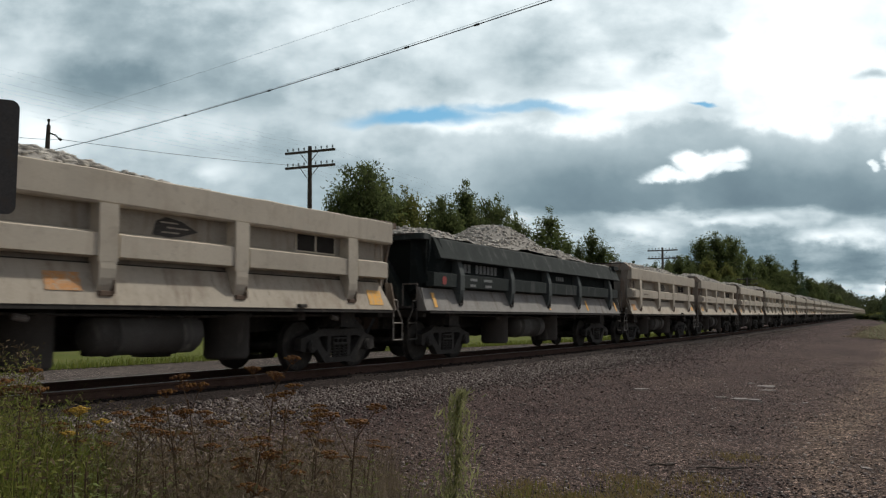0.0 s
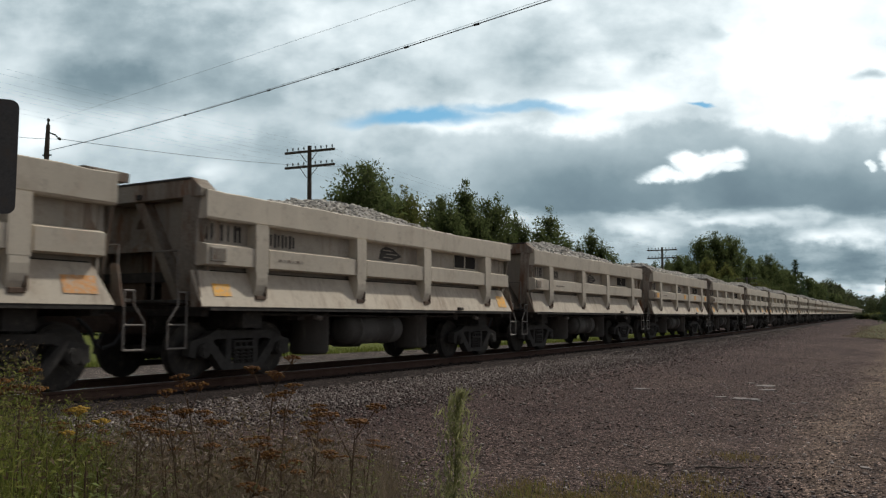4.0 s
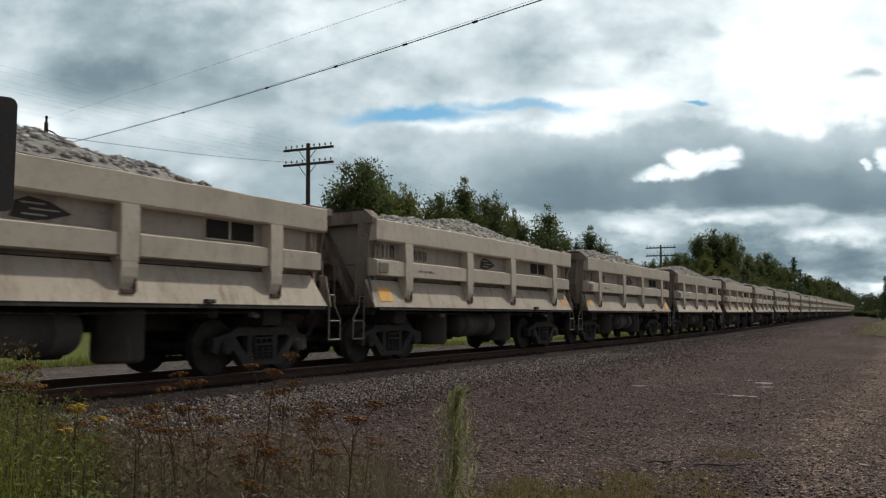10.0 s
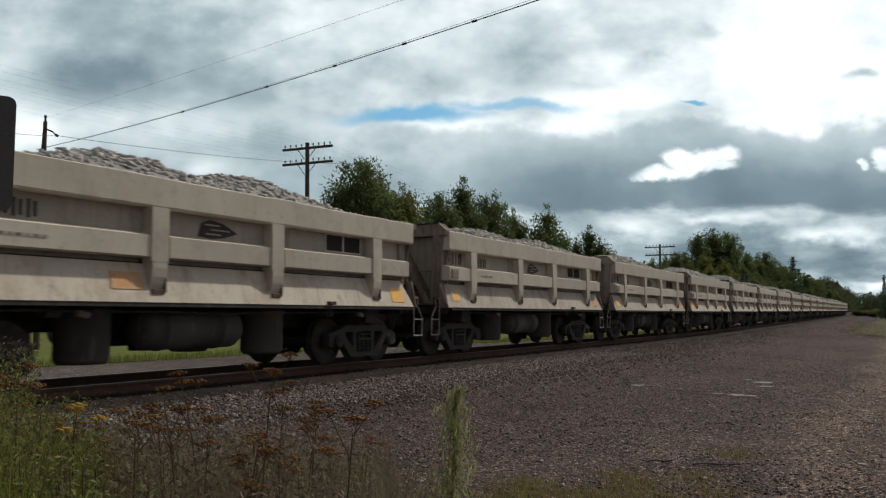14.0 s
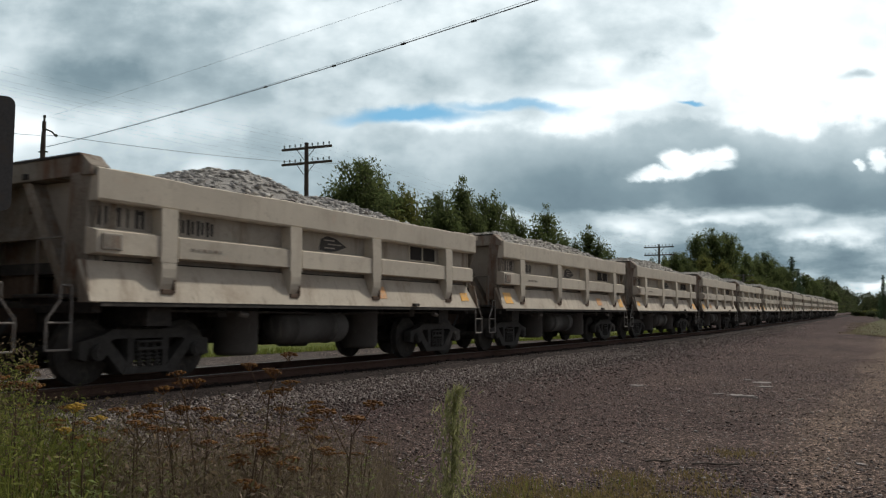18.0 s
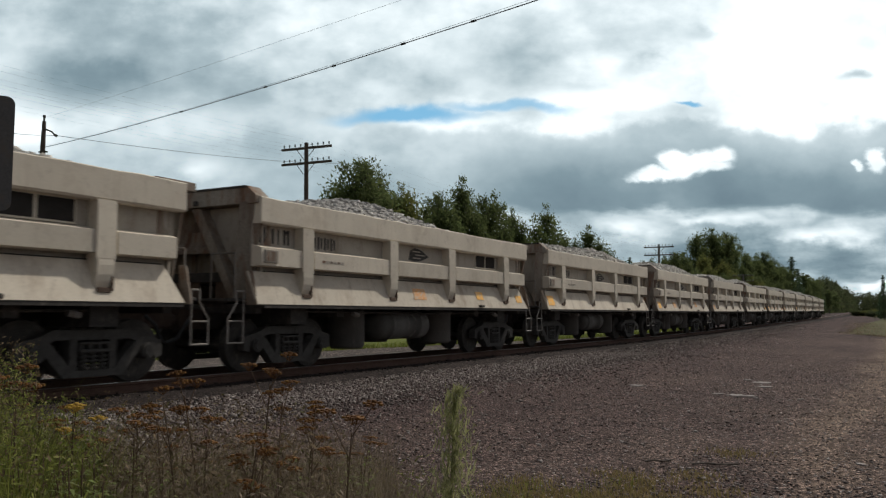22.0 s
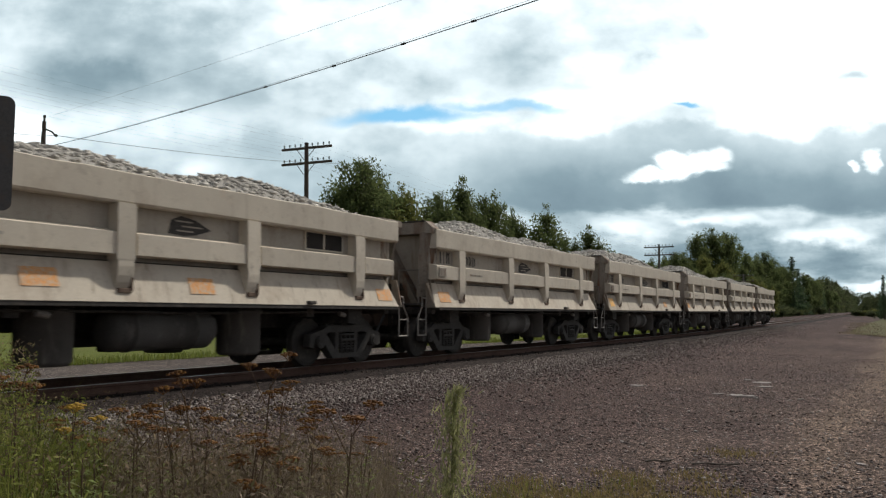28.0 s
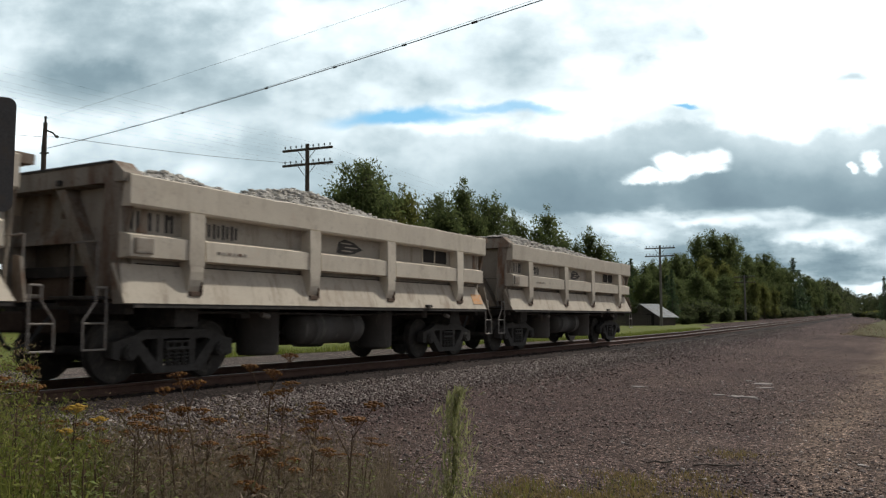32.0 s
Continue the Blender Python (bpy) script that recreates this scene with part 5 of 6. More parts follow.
POPLAR = [broadleaf(12.5, 2.5, 24, 8000, 0.125, BROAD, low=0.10, label="green pointed poplar at the wood's edge behind the railway", cone=True), broadleaf(11.5, 2.0, 25, 5200, 0.12, BROAD, BIRCH, low=0.15, label="open pointed birch at the wood's edge behind the railway", cone=True)]
FIR = [spruce(13.0, 2.0, 41, L_S), spruce(11.0, 1.7, 42, L_S)]
BUSH = [shrub(2.4, 1.5, 51, SCRUB, "low green shrub at the foot of the wood"), shrub(1.9, 1.3, 52, YELLOWING, "low yellowing shrub at the foot of the wood")]
USED = set()


def plant(proto, x, y, height, base, turn, wide=1.0, ground=0.15):
    """Stand a copy of a tree (the first one itself) at a place, scaled to a height."""
    k = height / base
    m = pose(x, y, ground + rise(y), 0, 0, turn) @ Matrix.Diagonal((k * wide, k * wide, k, 1))
    if proto not in USED:
        USED.add(proto)
        proto.matrix_basis = m
        return proto
    c = copy_thing(proto, m)
    c.matrix_basis = m
    return c


BASE = {**{t: h for t, h in zip(MAPLE, (12.5, 12.0, 11.0))}, **{t: h for t, h in zip(SLIM, (12.0, 11.0))}, POPLAR[0]: 12.5, POPLAR[1]: 11.5, FIR[0]: 13.0, FIR[1]: 11.0, BUSH[0]: 2.4, BUSH[1]: 1.9}
rt = random.Random(8)


def tree_at(px, py, d, proto, wide=1.0):
    x, y = at(px, d, 450)
    plant(proto, x, y, high(py, d) - 0.15 - rise(y), BASE[proto], rt.uniform(0, 360), wide)


# clump behind the telegraph pole
for q in ((640, 288, 62, MAPLE[0], 0.95), (600, 318, 64, MAPLE[1], 0.8), (578, 345, 63, SLIM[1], 0.9), (672, 305, 66, MAPLE[1], 0.8), (713, 326, 66, MAPLE[2], 0.75), (690, 352, 62, MAPLE[2], 0.7),
          (752, 352, 70, SLIM[0], 1.0), (775, 346, 74, MAPLE[0], 0.6), (820, 312, 76, POPLAR[0], 0.75), (830, 338, 78, MAPLE[1], 0.6), (795, 352, 70, MAPLE[1], 0.7), (862, 352, 80, MAPLE[0], 0.6), (876, 341, 82, POPLAR[1], 0.9), (908, 368, 84, MAPLE[1], 0.55),
          (728, 368, 68, MAPLE[1], 0.7), (745, 382, 66, MAPLE[1], 0.6), (790, 385, 70, MAPLE[0], 0.6), (846, 380, 76, MAPLE[0], 0.6), (895, 392, 80, MAPLE[1], 0.6), (925, 400, 84, MAPLE[0], 0.5), (660, 345, 60, MAPLE[0], 0.8), (620, 352, 60, MAPLE[1], 0.8), (1000, 425, 96, MAPLE[0], 0.5),
          (968, 361, 92, POPLAR[1], 0.85), (948, 388, 90, SLIM[1], 1.1), (985, 392, 94, SLIM[1], 1.2), (1020, 420, 104, MAPLE[1], 0.5), (1044, 399, 106, POPLAR[0], 0.8), (1062, 420, 106, MAPLE[1], 0.5), (1078, 432, 108, SLIM[1], 0.9)):
    tree_at(*q)
# dark wood behind the shed
for q in ((1108, 462, 128, FIR[1], 1.0), (1116, 456, 132, FIR[0], 1.3), (1140, 462, 128, MAPLE[1], 0.6), (1155, 458, 135, MAPLE[1], 0.7), (1176, 462, 130, MAPLE[0], 0.6), (1196, 450, 138, MAPLE[0], 0.7), (1212, 448, 140, MAPLE[1], 0.7), (1100, 480, 118, MAPLE[0], 0.6), (1130, 490, 118, MAPLE[1], 0.6), (1165, 492, 120, MAPLE[0], 0.6), (1195, 490, 122, MAPLE[1], 0.6),
          (1236, 420, 150, MAPLE[0], 0.8), (1262, 404, 152, MAPLE[1], 0.85), (1288, 416, 154, MAPLE[0], 0.75), (1300, 432, 158, MAPLE[0], 0.6), (1246, 450, 140, MAPLE[2], 0.8), (1280, 462, 142, MAPLE[2], 0.8), (1315, 470, 150, MAPLE[1], 0.7), (1220, 470, 136, MAPLE[0], 0.7),
          (1322, 452, 178, MAPLE[0], 0.8), (1340, 455, 185, MAPLE[1], 0.8), (1352, 450, 190, MAPLE[0], 0.8), (1366, 462, 200, MAPLE[0], 0.8), (1332, 490, 168, MAPLE[0], 0.7), (1350, 500, 175, MAPLE[2], 0.7), (1380, 466, 215, MAPLE[1], 0.8), (1403, 455, 222, FIR[0], 1.7), (1392, 478, 218, MAPLE[0], 0.8), (1413, 476, 235, FIR[1], 1.7),
          (1422, 484, 250, MAPLE[1], 0.9), (1434, 494, 265, MAPLE[0], 0.9), (1444, 500, 285, MAPLE[0], 0.9), (1378, 500, 195, MAPLE[1], 0.8), (1405, 506, 215, FIR[1], 1.0), (1428, 514, 245, MAPLE[0], 0.9), (1456, 508, 300, FIR[1], 1.0), (1466, 516, 330, MAPLE[0], 1.0), (1478, 520, 360, MAPLE[1], 1.0)):
    tree_at(*q)
# olive bush and yellow-green saplings before the dark wood
for q in ((1222, 528, 100, MAPLE[1], 1.5), (1240, 536, 100, BUSH[0], 1.5), (1205, 540, 98, BUSH[0], 1.4), (1332, 492, 140, MAPLE[2], 0.9), (1350, 500, 146, MAPLE[2], 0.9), (1368, 510, 150, MAPLE[2], 1.0),
          (1258, 470, 128, MAPLE[2], 0.8), (1296, 480, 132, MAPLE[2], 0.8)):
    tree_at(*q)
# back rows close the wood
for i in range(48):
    px = 560 + 900 * (i / 48)
    d = 74 + (px - 560) ** 1.6 / 560 + rt.uniform(0, 12) if px > 1090 else 96 + (px - 560) * 0.07 + rt.uniform(0, 8)
    py = 470 if 1090 < px < 1400 else (452 if px <= 1090 else 505)
    tree_at(px + rt.uniform(-8, 8), py + rt.uniform(-8, 10), max(d, 96) * (1.6 if px > 1090 else 1.0), rt.choice([MAPLE[0], MAPLE[1], MAPLE[0], MAPLE[1]] if px > 1090 else [MAPLE[0], MAPLE[1], MAPLE[2]]), 1.0)
# spruces and scrub at the far end of the lot
for q in ((1563, 488, 120, FIR[0], 1.3), (1572, 520, 118, FIR[1], 1.0), (1592, 510, 116, MAPLE[0], 0.6), (1556, 520, 128, FIR[1], 0.9), (1620, 470, 100, MAPLE[1], 0.8)):
    tree_at(*q)
for i in range(70):
    y = 74 + 240 * (i / 70) ** 1.6 + rt.uniform(-0.6, 0.6)
    back = 9.5 + rt.uniform(-0.5, 4.5)
    x = track_x(y) - back
    ahead, aside = y * math.cos(radians(YAW)) - x * math.sin(radians(YAW)), x * math.cos(radians(YAW)) + y * math.sin(radians(YAW))
    if ahead < 90 and aside / ahead * 1439 + 784 < 1222:
        continue                                   # the shed stands here
    plant(BUSH[rt.random() < 0.2], x, y, 0.6 + 2.0 * rt.random() ** 1.5, 2.3, rt.uniform(0, 360), 1.25)
for i in range(40):
    y = 92 + 230 * (i / 40) ** 1.4 + rt.uniform(-1, 1)
    plant(rt.choice([MAPLE[0], MAPLE[1], MAPLE[1], FIR[1]]), track_x(y) - rt.uniform(11.5, 15), y, rt.uniform(5.0, 8.0), 12.0, rt.uniform(0, 360), 1.2)
for i in range(20):
    px = 1514 + 110 * i / 20
    tree_at(px + rt.uniform(-6, 6), rt.uniform(550, 559), 200 + rt.uniform(-30, 40), BUSH[rt.random() < 0.35], 1.5)


# hedge and young trees across the lawn, low behind the cars
for i in range(34):
    px = -420 + 1000 * i / 33
    tree_at(px + rt.uniform(-12, 12), rt.uniform(462, 505), 60 + rt.uniform(-3, 4), rt.choice([MAPLE[0], MAPLE[1], MAPLE[2], BUSH[0], BUSH[0]]), 1.25)


def far_wood():
    """Low wooded skyline, one sheet of many leaf clumps."""
    g = np.random.default_rng(5)
    pts = []
    for k in range(2000):
        d = g.uniform(420, 900)
        px = g.uniform(1430, 1660)
        x, y = at(px, d)
        if track_x(y) - 14 < x < track_x(y) + 30 and d < 800:
            continue
        h = g.uniform(11, 21)
        n = 90
        u = g.random((n, 1))
        c = np.array([x, y, rise(y)]) + np.clip(g.normal(size=(n, 3)), -1.7, 1.7) * np.array([2.4, 2.4, 0]) * (1.05 - 0.75 * u) + np.array([0, 0, 1]) * (u * h)
        pts.append(c)
    v, f = leaf_cards(np.concatenate(pts), 0.75, 6)
    return tagged(new("far_wood", arrays("far_wood", v, f, SCRUB)), "low dark wooded skyline at the far end of the line", "woodland", kind="stuff")


far_wood()

# ---------------------------------------------------------------- weeds before the camera
STALK = surface("dry_brown_stalk", (0.10, 0.066, 0.045), (0.165, 0.115, 0.076), None, scale=9, fine=60, rough=0.9, vary=0.25)
TANSY = island_surface("withered_tansy_heads", [(0.131, 0.061, 0.026), (0.205, 0.098, 0.028), (0.090, 0.043, 0.024), (0.246, 0.131, 0.032)], fine=120)
FRESH = island_surface("yellow_tansy_heads", [(0.40, 0.25, 0.04), (0.48, 0.31, 0.05), (0.28, 0.17, 0.04)], fine=120)
WEED = island_surface("weed_leaves", [(0.180, 0.228, 0.066), (0.240, 0.288, 0.096), (0.132, 0.168, 0.054), (0.288, 0.300, 0.120)], trans=0.5)
PLUME = island_surface("pale_green_plume", [(0.288, 0.300, 0.120), (0.384, 0.384, 0.180), (0.216, 0.234, 0.096), (0.432, 0.408, 0.228)], trans=0.5)
DRY = island_surface("dry_leaves", [(0.13, 0.094, 0.055), (0.21, 0.155, 0.09), (0.092, 0.065, 0.043), (0.15, 0.135, 0.062)], trans=0.25)
BLADE = island_surface("green_grass_blades", [(0.106, 0.138, 0.027), (0.281, 0.300, 0.069), (0.075, 0.090, 0.025), (0.312, 0.294, 0.094)], trans=0.35)
STRAW = island_surface("straw_grass_blades", [(0.17, 0.125, 0.085), (0.38, 0.31, 0.235), (0.10, 0.07, 0.052), (0.15, 0.13, 0.06), (0.30, 0.235, 0.17)], trans=0.4)
YELLOW = island_surface("yellowish_short_grass", [(0.25, 0.195, 0.075), (0.34, 0.27, 0.12), (0.18, 0.145, 0.055), (0.38, 0.28, 0.15)], trans=0.35)


def tansy(seed, fresh=False, leafy=0.5):
    g = np.random.default_rng(seed)
    label = "tansy weed with flat yellow flower heads" if fresh else "withered tansy weed with brown-orange flower heads"
    t = thing("tansy_plant", label, "weed", group="tansy weeds")
    bm = bmesh.new()
    top = Vector((g.uniform(-0.06, 0.06), g.uniform(-0.06, 0.06), 0.86))
    pts = [Vector((0, 0, -0.02)), Vector((top.x * 0.3, top.y * 0.2, 0.4)), Vector((top.x * 0.7, top.y * 0.6, 0.68)), top]
    for a, b, r in zip(pts, pts[1:], (0.0050, 0.0042, 0.0034)):
        tube(bm, a, b, r, r * 0.85, 6)
    tips = []
    for i in range(3):
        z = g.uniform(0.58, 0.84)
        a = Vector((top.x * z, top.y * z, z))
        ang = i * 2.4
        b = a + Vector((math.cos(ang) * g.uniform(0.04, 0.13), math.sin(ang) * g.uniform(0.04, 0.13), g.uniform(0.08, 0.17)))
        tube(bm, a, b, 0.0022, 0.0016, 5)
        tips.append(b)
    tips.append(top + Vector((0, 0, 0.05)))
    part("stalk", bm, STALK, t)
    for b in tips:
        bm = bmesh.new()
        for k in range(12):
            a = k * 2.4
            r = 0.042 * math.sqrt(k / 12)
            c = b + Vector((math.cos(a) * r, math.sin(a) * r, 0.012 - r * 0.25 + g.uniform(-0.003, 0.003)))
            tube(bm, b - Vector((0, 0, 0.02)), c, 0.0009, n=3, caps=False)
            tube(bm, c, c + Vector((0, 0, 0.007)), 0.0095, 0.0085, 7)
        part("flower_head", bm, FRESH if fresh else TANSY, t)
    n = int(70 * leafy)
    z = g.uniform(0.05, 0.78, n)
    ang = g.uniform(0, 6.28, n)
    rr = g.uniform(0.01, 0.09, n)
    c = np.stack([top.x * z + np.cos(ang) * rr, top.y * z + np.sin(ang) * rr, z], 1)
    v, f = leaf_cards(c, 0.011, seed, 0.3, 1.9)
    part("leaves", arrays("leaves", v, f, WEED if fresh else DRY), None, t)["kind"] = "stuff"
    return t


def tall_weed(seed):
    """Upright feathery green weed."""
    g = np.random.default_rng(seed)
    t = thing("horseweed_plant", "tall upright green feathery weed", "weed")
    bm = bmesh.new()
    tube(bm, (0, 0, -0.02), (0.02, 0.01, 0.95), 0.007, 0.003, 6)
    tube(bm, (0.04, 0.02, -0.02), (0.05, 0.0, 0.80), 0.006, 0.003, 6)
    part("stem", bm, PLUME, t)
    n = 2300
    z = g.uniform(0.05, 1.0, n)
    ang = g.uniform(0, 6.28, n)
    rr = np.abs(g.normal(0, 0.10, n)) * (1.15 - 0.80 * z)
    c = np.stack([0.02 * z + np.cos(ang) * rr + 0.02 * np.sin(z * 17), np.sin(ang) * rr, z], 1)
    v, f = leaf_cards(c, 0.0075, seed, -2.2, 2.2)
    part("leaves", arrays("leaves", v, f, PLUME), None, t)["kind"] = "stuff"
    return t


def leafy_weed(seed):
    """Bushy green weed with long drooping leaves up its stems."""
    g = np.random.default_rng(seed)
    t = thing("goldenrod_plant", "leafy green goldenrod weed at the edge of the lot", "weed", group="goldenrod weeds")
    verts, faces = [], []
    for k in range(5):
        bm = bmesh.new()
        a = k * 1.26 + g.uniform(-0.3, 0.3)
        lean = g.uniform(0.03, 0.16)
        h = g.uniform(0.65, 1.0)
        tip = Vector((math.cos(a) * lean, math.sin(a) * lean, h))
        tube(bm, (math.cos(a) * 0.02, math.sin(a) * 0.02, -0.02), tip, 0.0045, 0.002, 5)
        part("stem", bm, STALK, t)
        for i in range(34):
            u = 0.12 + 0.88 * i / 34
            p = tip * u
            q = i * 2.4 + g.uniform(-0.4, 0.4)
            long = g.uniform(0.05, 0.095) * (1.15 - 0.6 * u)
            d = Vector((math.cos(q), math.sin(q), g.uniform(0.1, 0.8)))
            side = Vector((-math.sin(q), math.cos(q), 0)) * long * 0.11
            m, e = p + d * long * 0.55, p + d * long + Vector((0, 0, -0.35 * long))
            b = len(verts)
            verts += [p, m - side, e, m + side]
            faces.append((b, b + 1, b + 2, b + 3))
    part("leaves", raw("leaves", verts, faces, WEED), None, t)["kind"] = "stuff"
    return t


DEAD = [tansy(61), tansy(62, leafy=0.7), tansy(63, leafy=0.4)]
LIVE = [tansy(71, True, 1.0), tansy(72, True, 0.6)]
TALL = tall_weed(81)
LEAFY = [leafy_weed(83), leafy_weed(84), leafy_weed(85)]
STEM_H = {**{t: 0.93 for t in DEAD + LIVE}, **{t: 1.0 for t in LEAFY}, TALL: 1.0}


def weed_at(px, py, d, proto, wide=1.0):
    x, y = at(px, d, py)
    z = lot_z(x)
    k = (high(py, d) - z) / STEM_H[proto]
    m = pose(x, y, z, rt.uniform(-5, 5), rt.uniform(-5, 5), rt.uniform(0, 360)) @ Matrix.Diagonal((wide, wide, k, 1))
    if proto not in USED:
        USED.add(proto)
        proto.matrix_basis = m
    else:
        c = copy_thing(proto, m)
        c.matrix_basis = m


for q in ((455, 650, 3.9, DEAD[0]), (385, 668, 3.7, DEAD[1]), (335, 682, 3.6, DEAD[2]), (492, 688, 3.8, DEAD[1]), (598, 730, 3.3, DEAD[0]), (545, 712, 4.2, DEAD[2]),
          (-38, 572, 3.4, LIVE[1]), (-20, 640, 3.6, DEAD[1]), (30, 672, 3.4, DEAD[0]), (130, 720, 3.7, LIVE[0]), (232, 745, 3.7, DEAD[0]), (430, 770, 3.2, DEAD[2])):
    weed_at(*q)
for i in range(4):
    px = rt.uniform(200, 660)
    weed_at(px, rt.uniform(760, 870), rt.uniform(3.2, 5.0), rt.choice(DEAD))
weed_at(795, 686, 4.0, TALL, 1.0)
for i in range(26):
    px = -60 + 290 * rt.random()
    weed_at(px, 690 + 0.32 * px + rt.uniform(0, 90), rt.uniform(2.9, 4.4), rt.choice(LEAFY), rt.uniform(0.9, 1.4))
for i in range(9):
    weed_at(rt.uniform(240, 760), rt.uniform(775, 850), rt.uniform(3.2, 4.8), rt.choice(LEAFY), rt.uniform(0.7, 1.1))
for i in range(12):
    px = rt.uniform(60, 640)
    weed_at(px, rt.uniform(710, 820), rt.uniform(3.2, 4.9), rt.choice(DEAD), rt.uniform(0.7, 1.0))


def blades(name, count, seed, place, height, width, material, label):
    """Bent grass blades, three segments each."""
    g = np.random.default_rng(seed)
    p = np.array([place(g) for _ in range(count)])
    h = height[0] + (height[1] - height[0]) * g.random(count)
    ang, lean = g.uniform(0, 6.283, count), g.uniform(0.05, 0.55, count) * h
    dx, dy = np.cos(ang), np.sin(ang)
    rows = []
    for u, w in ((0, 1.0), (0.4, 0.85), (0.75, 0.55), (1.0, 0.08)):
        cx, cy, cz = p[:, 0] + dx * lean * u * u, p[:, 1] + dy * lean * u * u, p[:, 2] + h * u * (1 - 0.15 * u)
        wv = width * w * 0.5
        tx, ty = -dy * wv, dx * wv
        rows += [np.stack([cx - tx, cy - ty, cz], 1), np.stack([cx + tx, cy + ty, cz], 1)]
    v = np.stack(rows, 1).reshape(-1, 3)
    q = np.array([(0, 1, 3, 2), (2, 3, 5, 4), (4, 5, 7, 6)])
    f = (q[None] + (np.arange(count) * 8)[:, None, None]).reshape(-1, 4)
    return tagged(new(name, arrays(name, v, f, material)), label, "grass", kind="stuff")


def spot(px0, px1, d0, d1):
    def f(g):
        x, y = at(g.uniform(px0, px1), g.uniform(d0, d1))
        return x, y, lot_z(x) - 0.01
    return f


def tuft_spot(tufts, r):
    def f(g):
        px, py = tufts[g.integers(0, len(tufts))]
        x, y = at(px, 1.32 * 1439 / (py - 560))
        return x + g.normal(0, r), y + g.normal(0, r), lot_z(x) - 0.01
    return f


blades("green_grass", 6500, 91, spot(-60, 195, 2.4, 5.2), (0.25, 0.86), 0.006, BLADE, "rank green grass and weeds at the edge of the lot")
blades("dry_grass", 15000, 92, spot(160, 700, 2.8, 5.4), (0.22, 0.80), 0.0026, STRAW, "thin dry brown grass stalks at the edge of the lot")
blades("dry_grass", 3800, 95, spot(600, 775, 2.9, 4.6), (0.20, 0.68), 0.003, STRAW, "thin dry brown grass stalks at the edge of the lot")
blades("short_grass", 6000, 93, tuft_spot([(905, 866), (930, 852), (955, 876), (1000, 872), (1040, 880), (1085, 838), (1105, 862), (1130, 850), (880, 880), (1075, 878), (1150, 876), (1222, 840), (1250, 866), (1290, 800), (965, 888)], 0.13), (0.012, 0.06), 0.008, YELLOW, "short yellowish grass tufts in the gravel")
blades("short_grass", 400, 94, tuft_spot([(905, 872), (940, 866), (1095, 855), (1010, 876), (890, 884), (860, 884)], 0.16), (0.03, 0.10), 0.006, BLADE, "short green grass tufts in the gravel")



def tangle(name, count, seed, px0, px1, z_of, size, material, label):
    """Small leaves and seed heads caught among the stalks."""
    g = np.random.default_rng(seed)
    p = []
    for _ in range(count):
        px, d = g.uniform(px0, px1), g.uniform(2.7, 5.2)
        x, y = at(px, d)
        p.append((x, y, lot_z(x) + z_of(px, g)))
    v, f = leaf_cards(np.array(p), size, seed, 0.1, 1.9)
    return tagged(new(name, arrays(name, v, f, material)), label, "weeds", kind="stuff")


tangle("dry_weed_tangle", 8000, 97, 200, 700, lambda px, g: 0.75 * g.random() ** 1.4 * (1 - max(0, px - 560) / 320), 0.007, STRAW, "dry seed heads and small withered leaves among the stalks")
tangle("brown_weed_tangle", 8000, 98, 60, 640, lambda px, g: 0.80 * g.random() ** 1.2 * (1 - max(0, px - 540) / 320), 0.008, DRY, "brown withered leaves among the stalks")
tangle("green_weed_tangle", 6500, 99, -60, 200, lambda px, g: 0.80 * g.random() ** 1.3 * (1 - max(0, px - 150) / 330), 0.008, BLADE, "green weed leaves at the edge of the lot")
blades("rank_grass", 900, 101, spot(-70, 75, 2.9, 4.4), (0.65, 1.12), 0.006, BLADE, "tall rank weeds at the edge of the lot")
tangle("tall_weed_tangle", 2400, 103, -70, 75, lambda px, g: 0.35 + 0.78 * g.random(), 0.006, DRY, "brown withered leaves on tall weeds")
tangle("tall_weed_tangle", 4200, 102, -70, 70, lambda px, g: 0.30 + 0.76 * g.random(), 0.006, BLADE, "olive green leaves on tall weeds")
tangle("olive_weed_tangle", 4000, 100, 250, 780, lambda px, g: 0.45 * g.random(), 0.009, BLADE, "thin green weed leaves among dry stalks")


def verge_edge(g):
    y = 42 + 70 * g.random() ** 1.6
    x = track_x(y) + verge_off(y) + abs(g.normal(0, 1.6)) - 0.5
    return x, y, rise(y) + 0.06


blades("verge_grass", 7000, 96, verge_edge, (0.03, 0.14), 0.02, STRAW, "uneven dry grass at the edge of the verge")

def lawn_edge(g):
    y = 6 + 60 * g.random()
    return lawn_x(y)[0] - abs(g.normal(0, 0.7)) + 0.25, y, rise(y) + 0.16


LAWN_BLADE = island_surface("lawn_edge_grass", [(0.15, 0.19, 0.035), (0.21, 0.24, 0.05), (0.11, 0.15, 0.03), (0.25, 0.25, 0.07)], trans=0.4)
blades("lawn_edge_grass", 12000, 104, lawn_edge, (0.05, 0.28), 0.016, LAWN_BLADE, "ragged yellow-green grass along the lawn's edge")

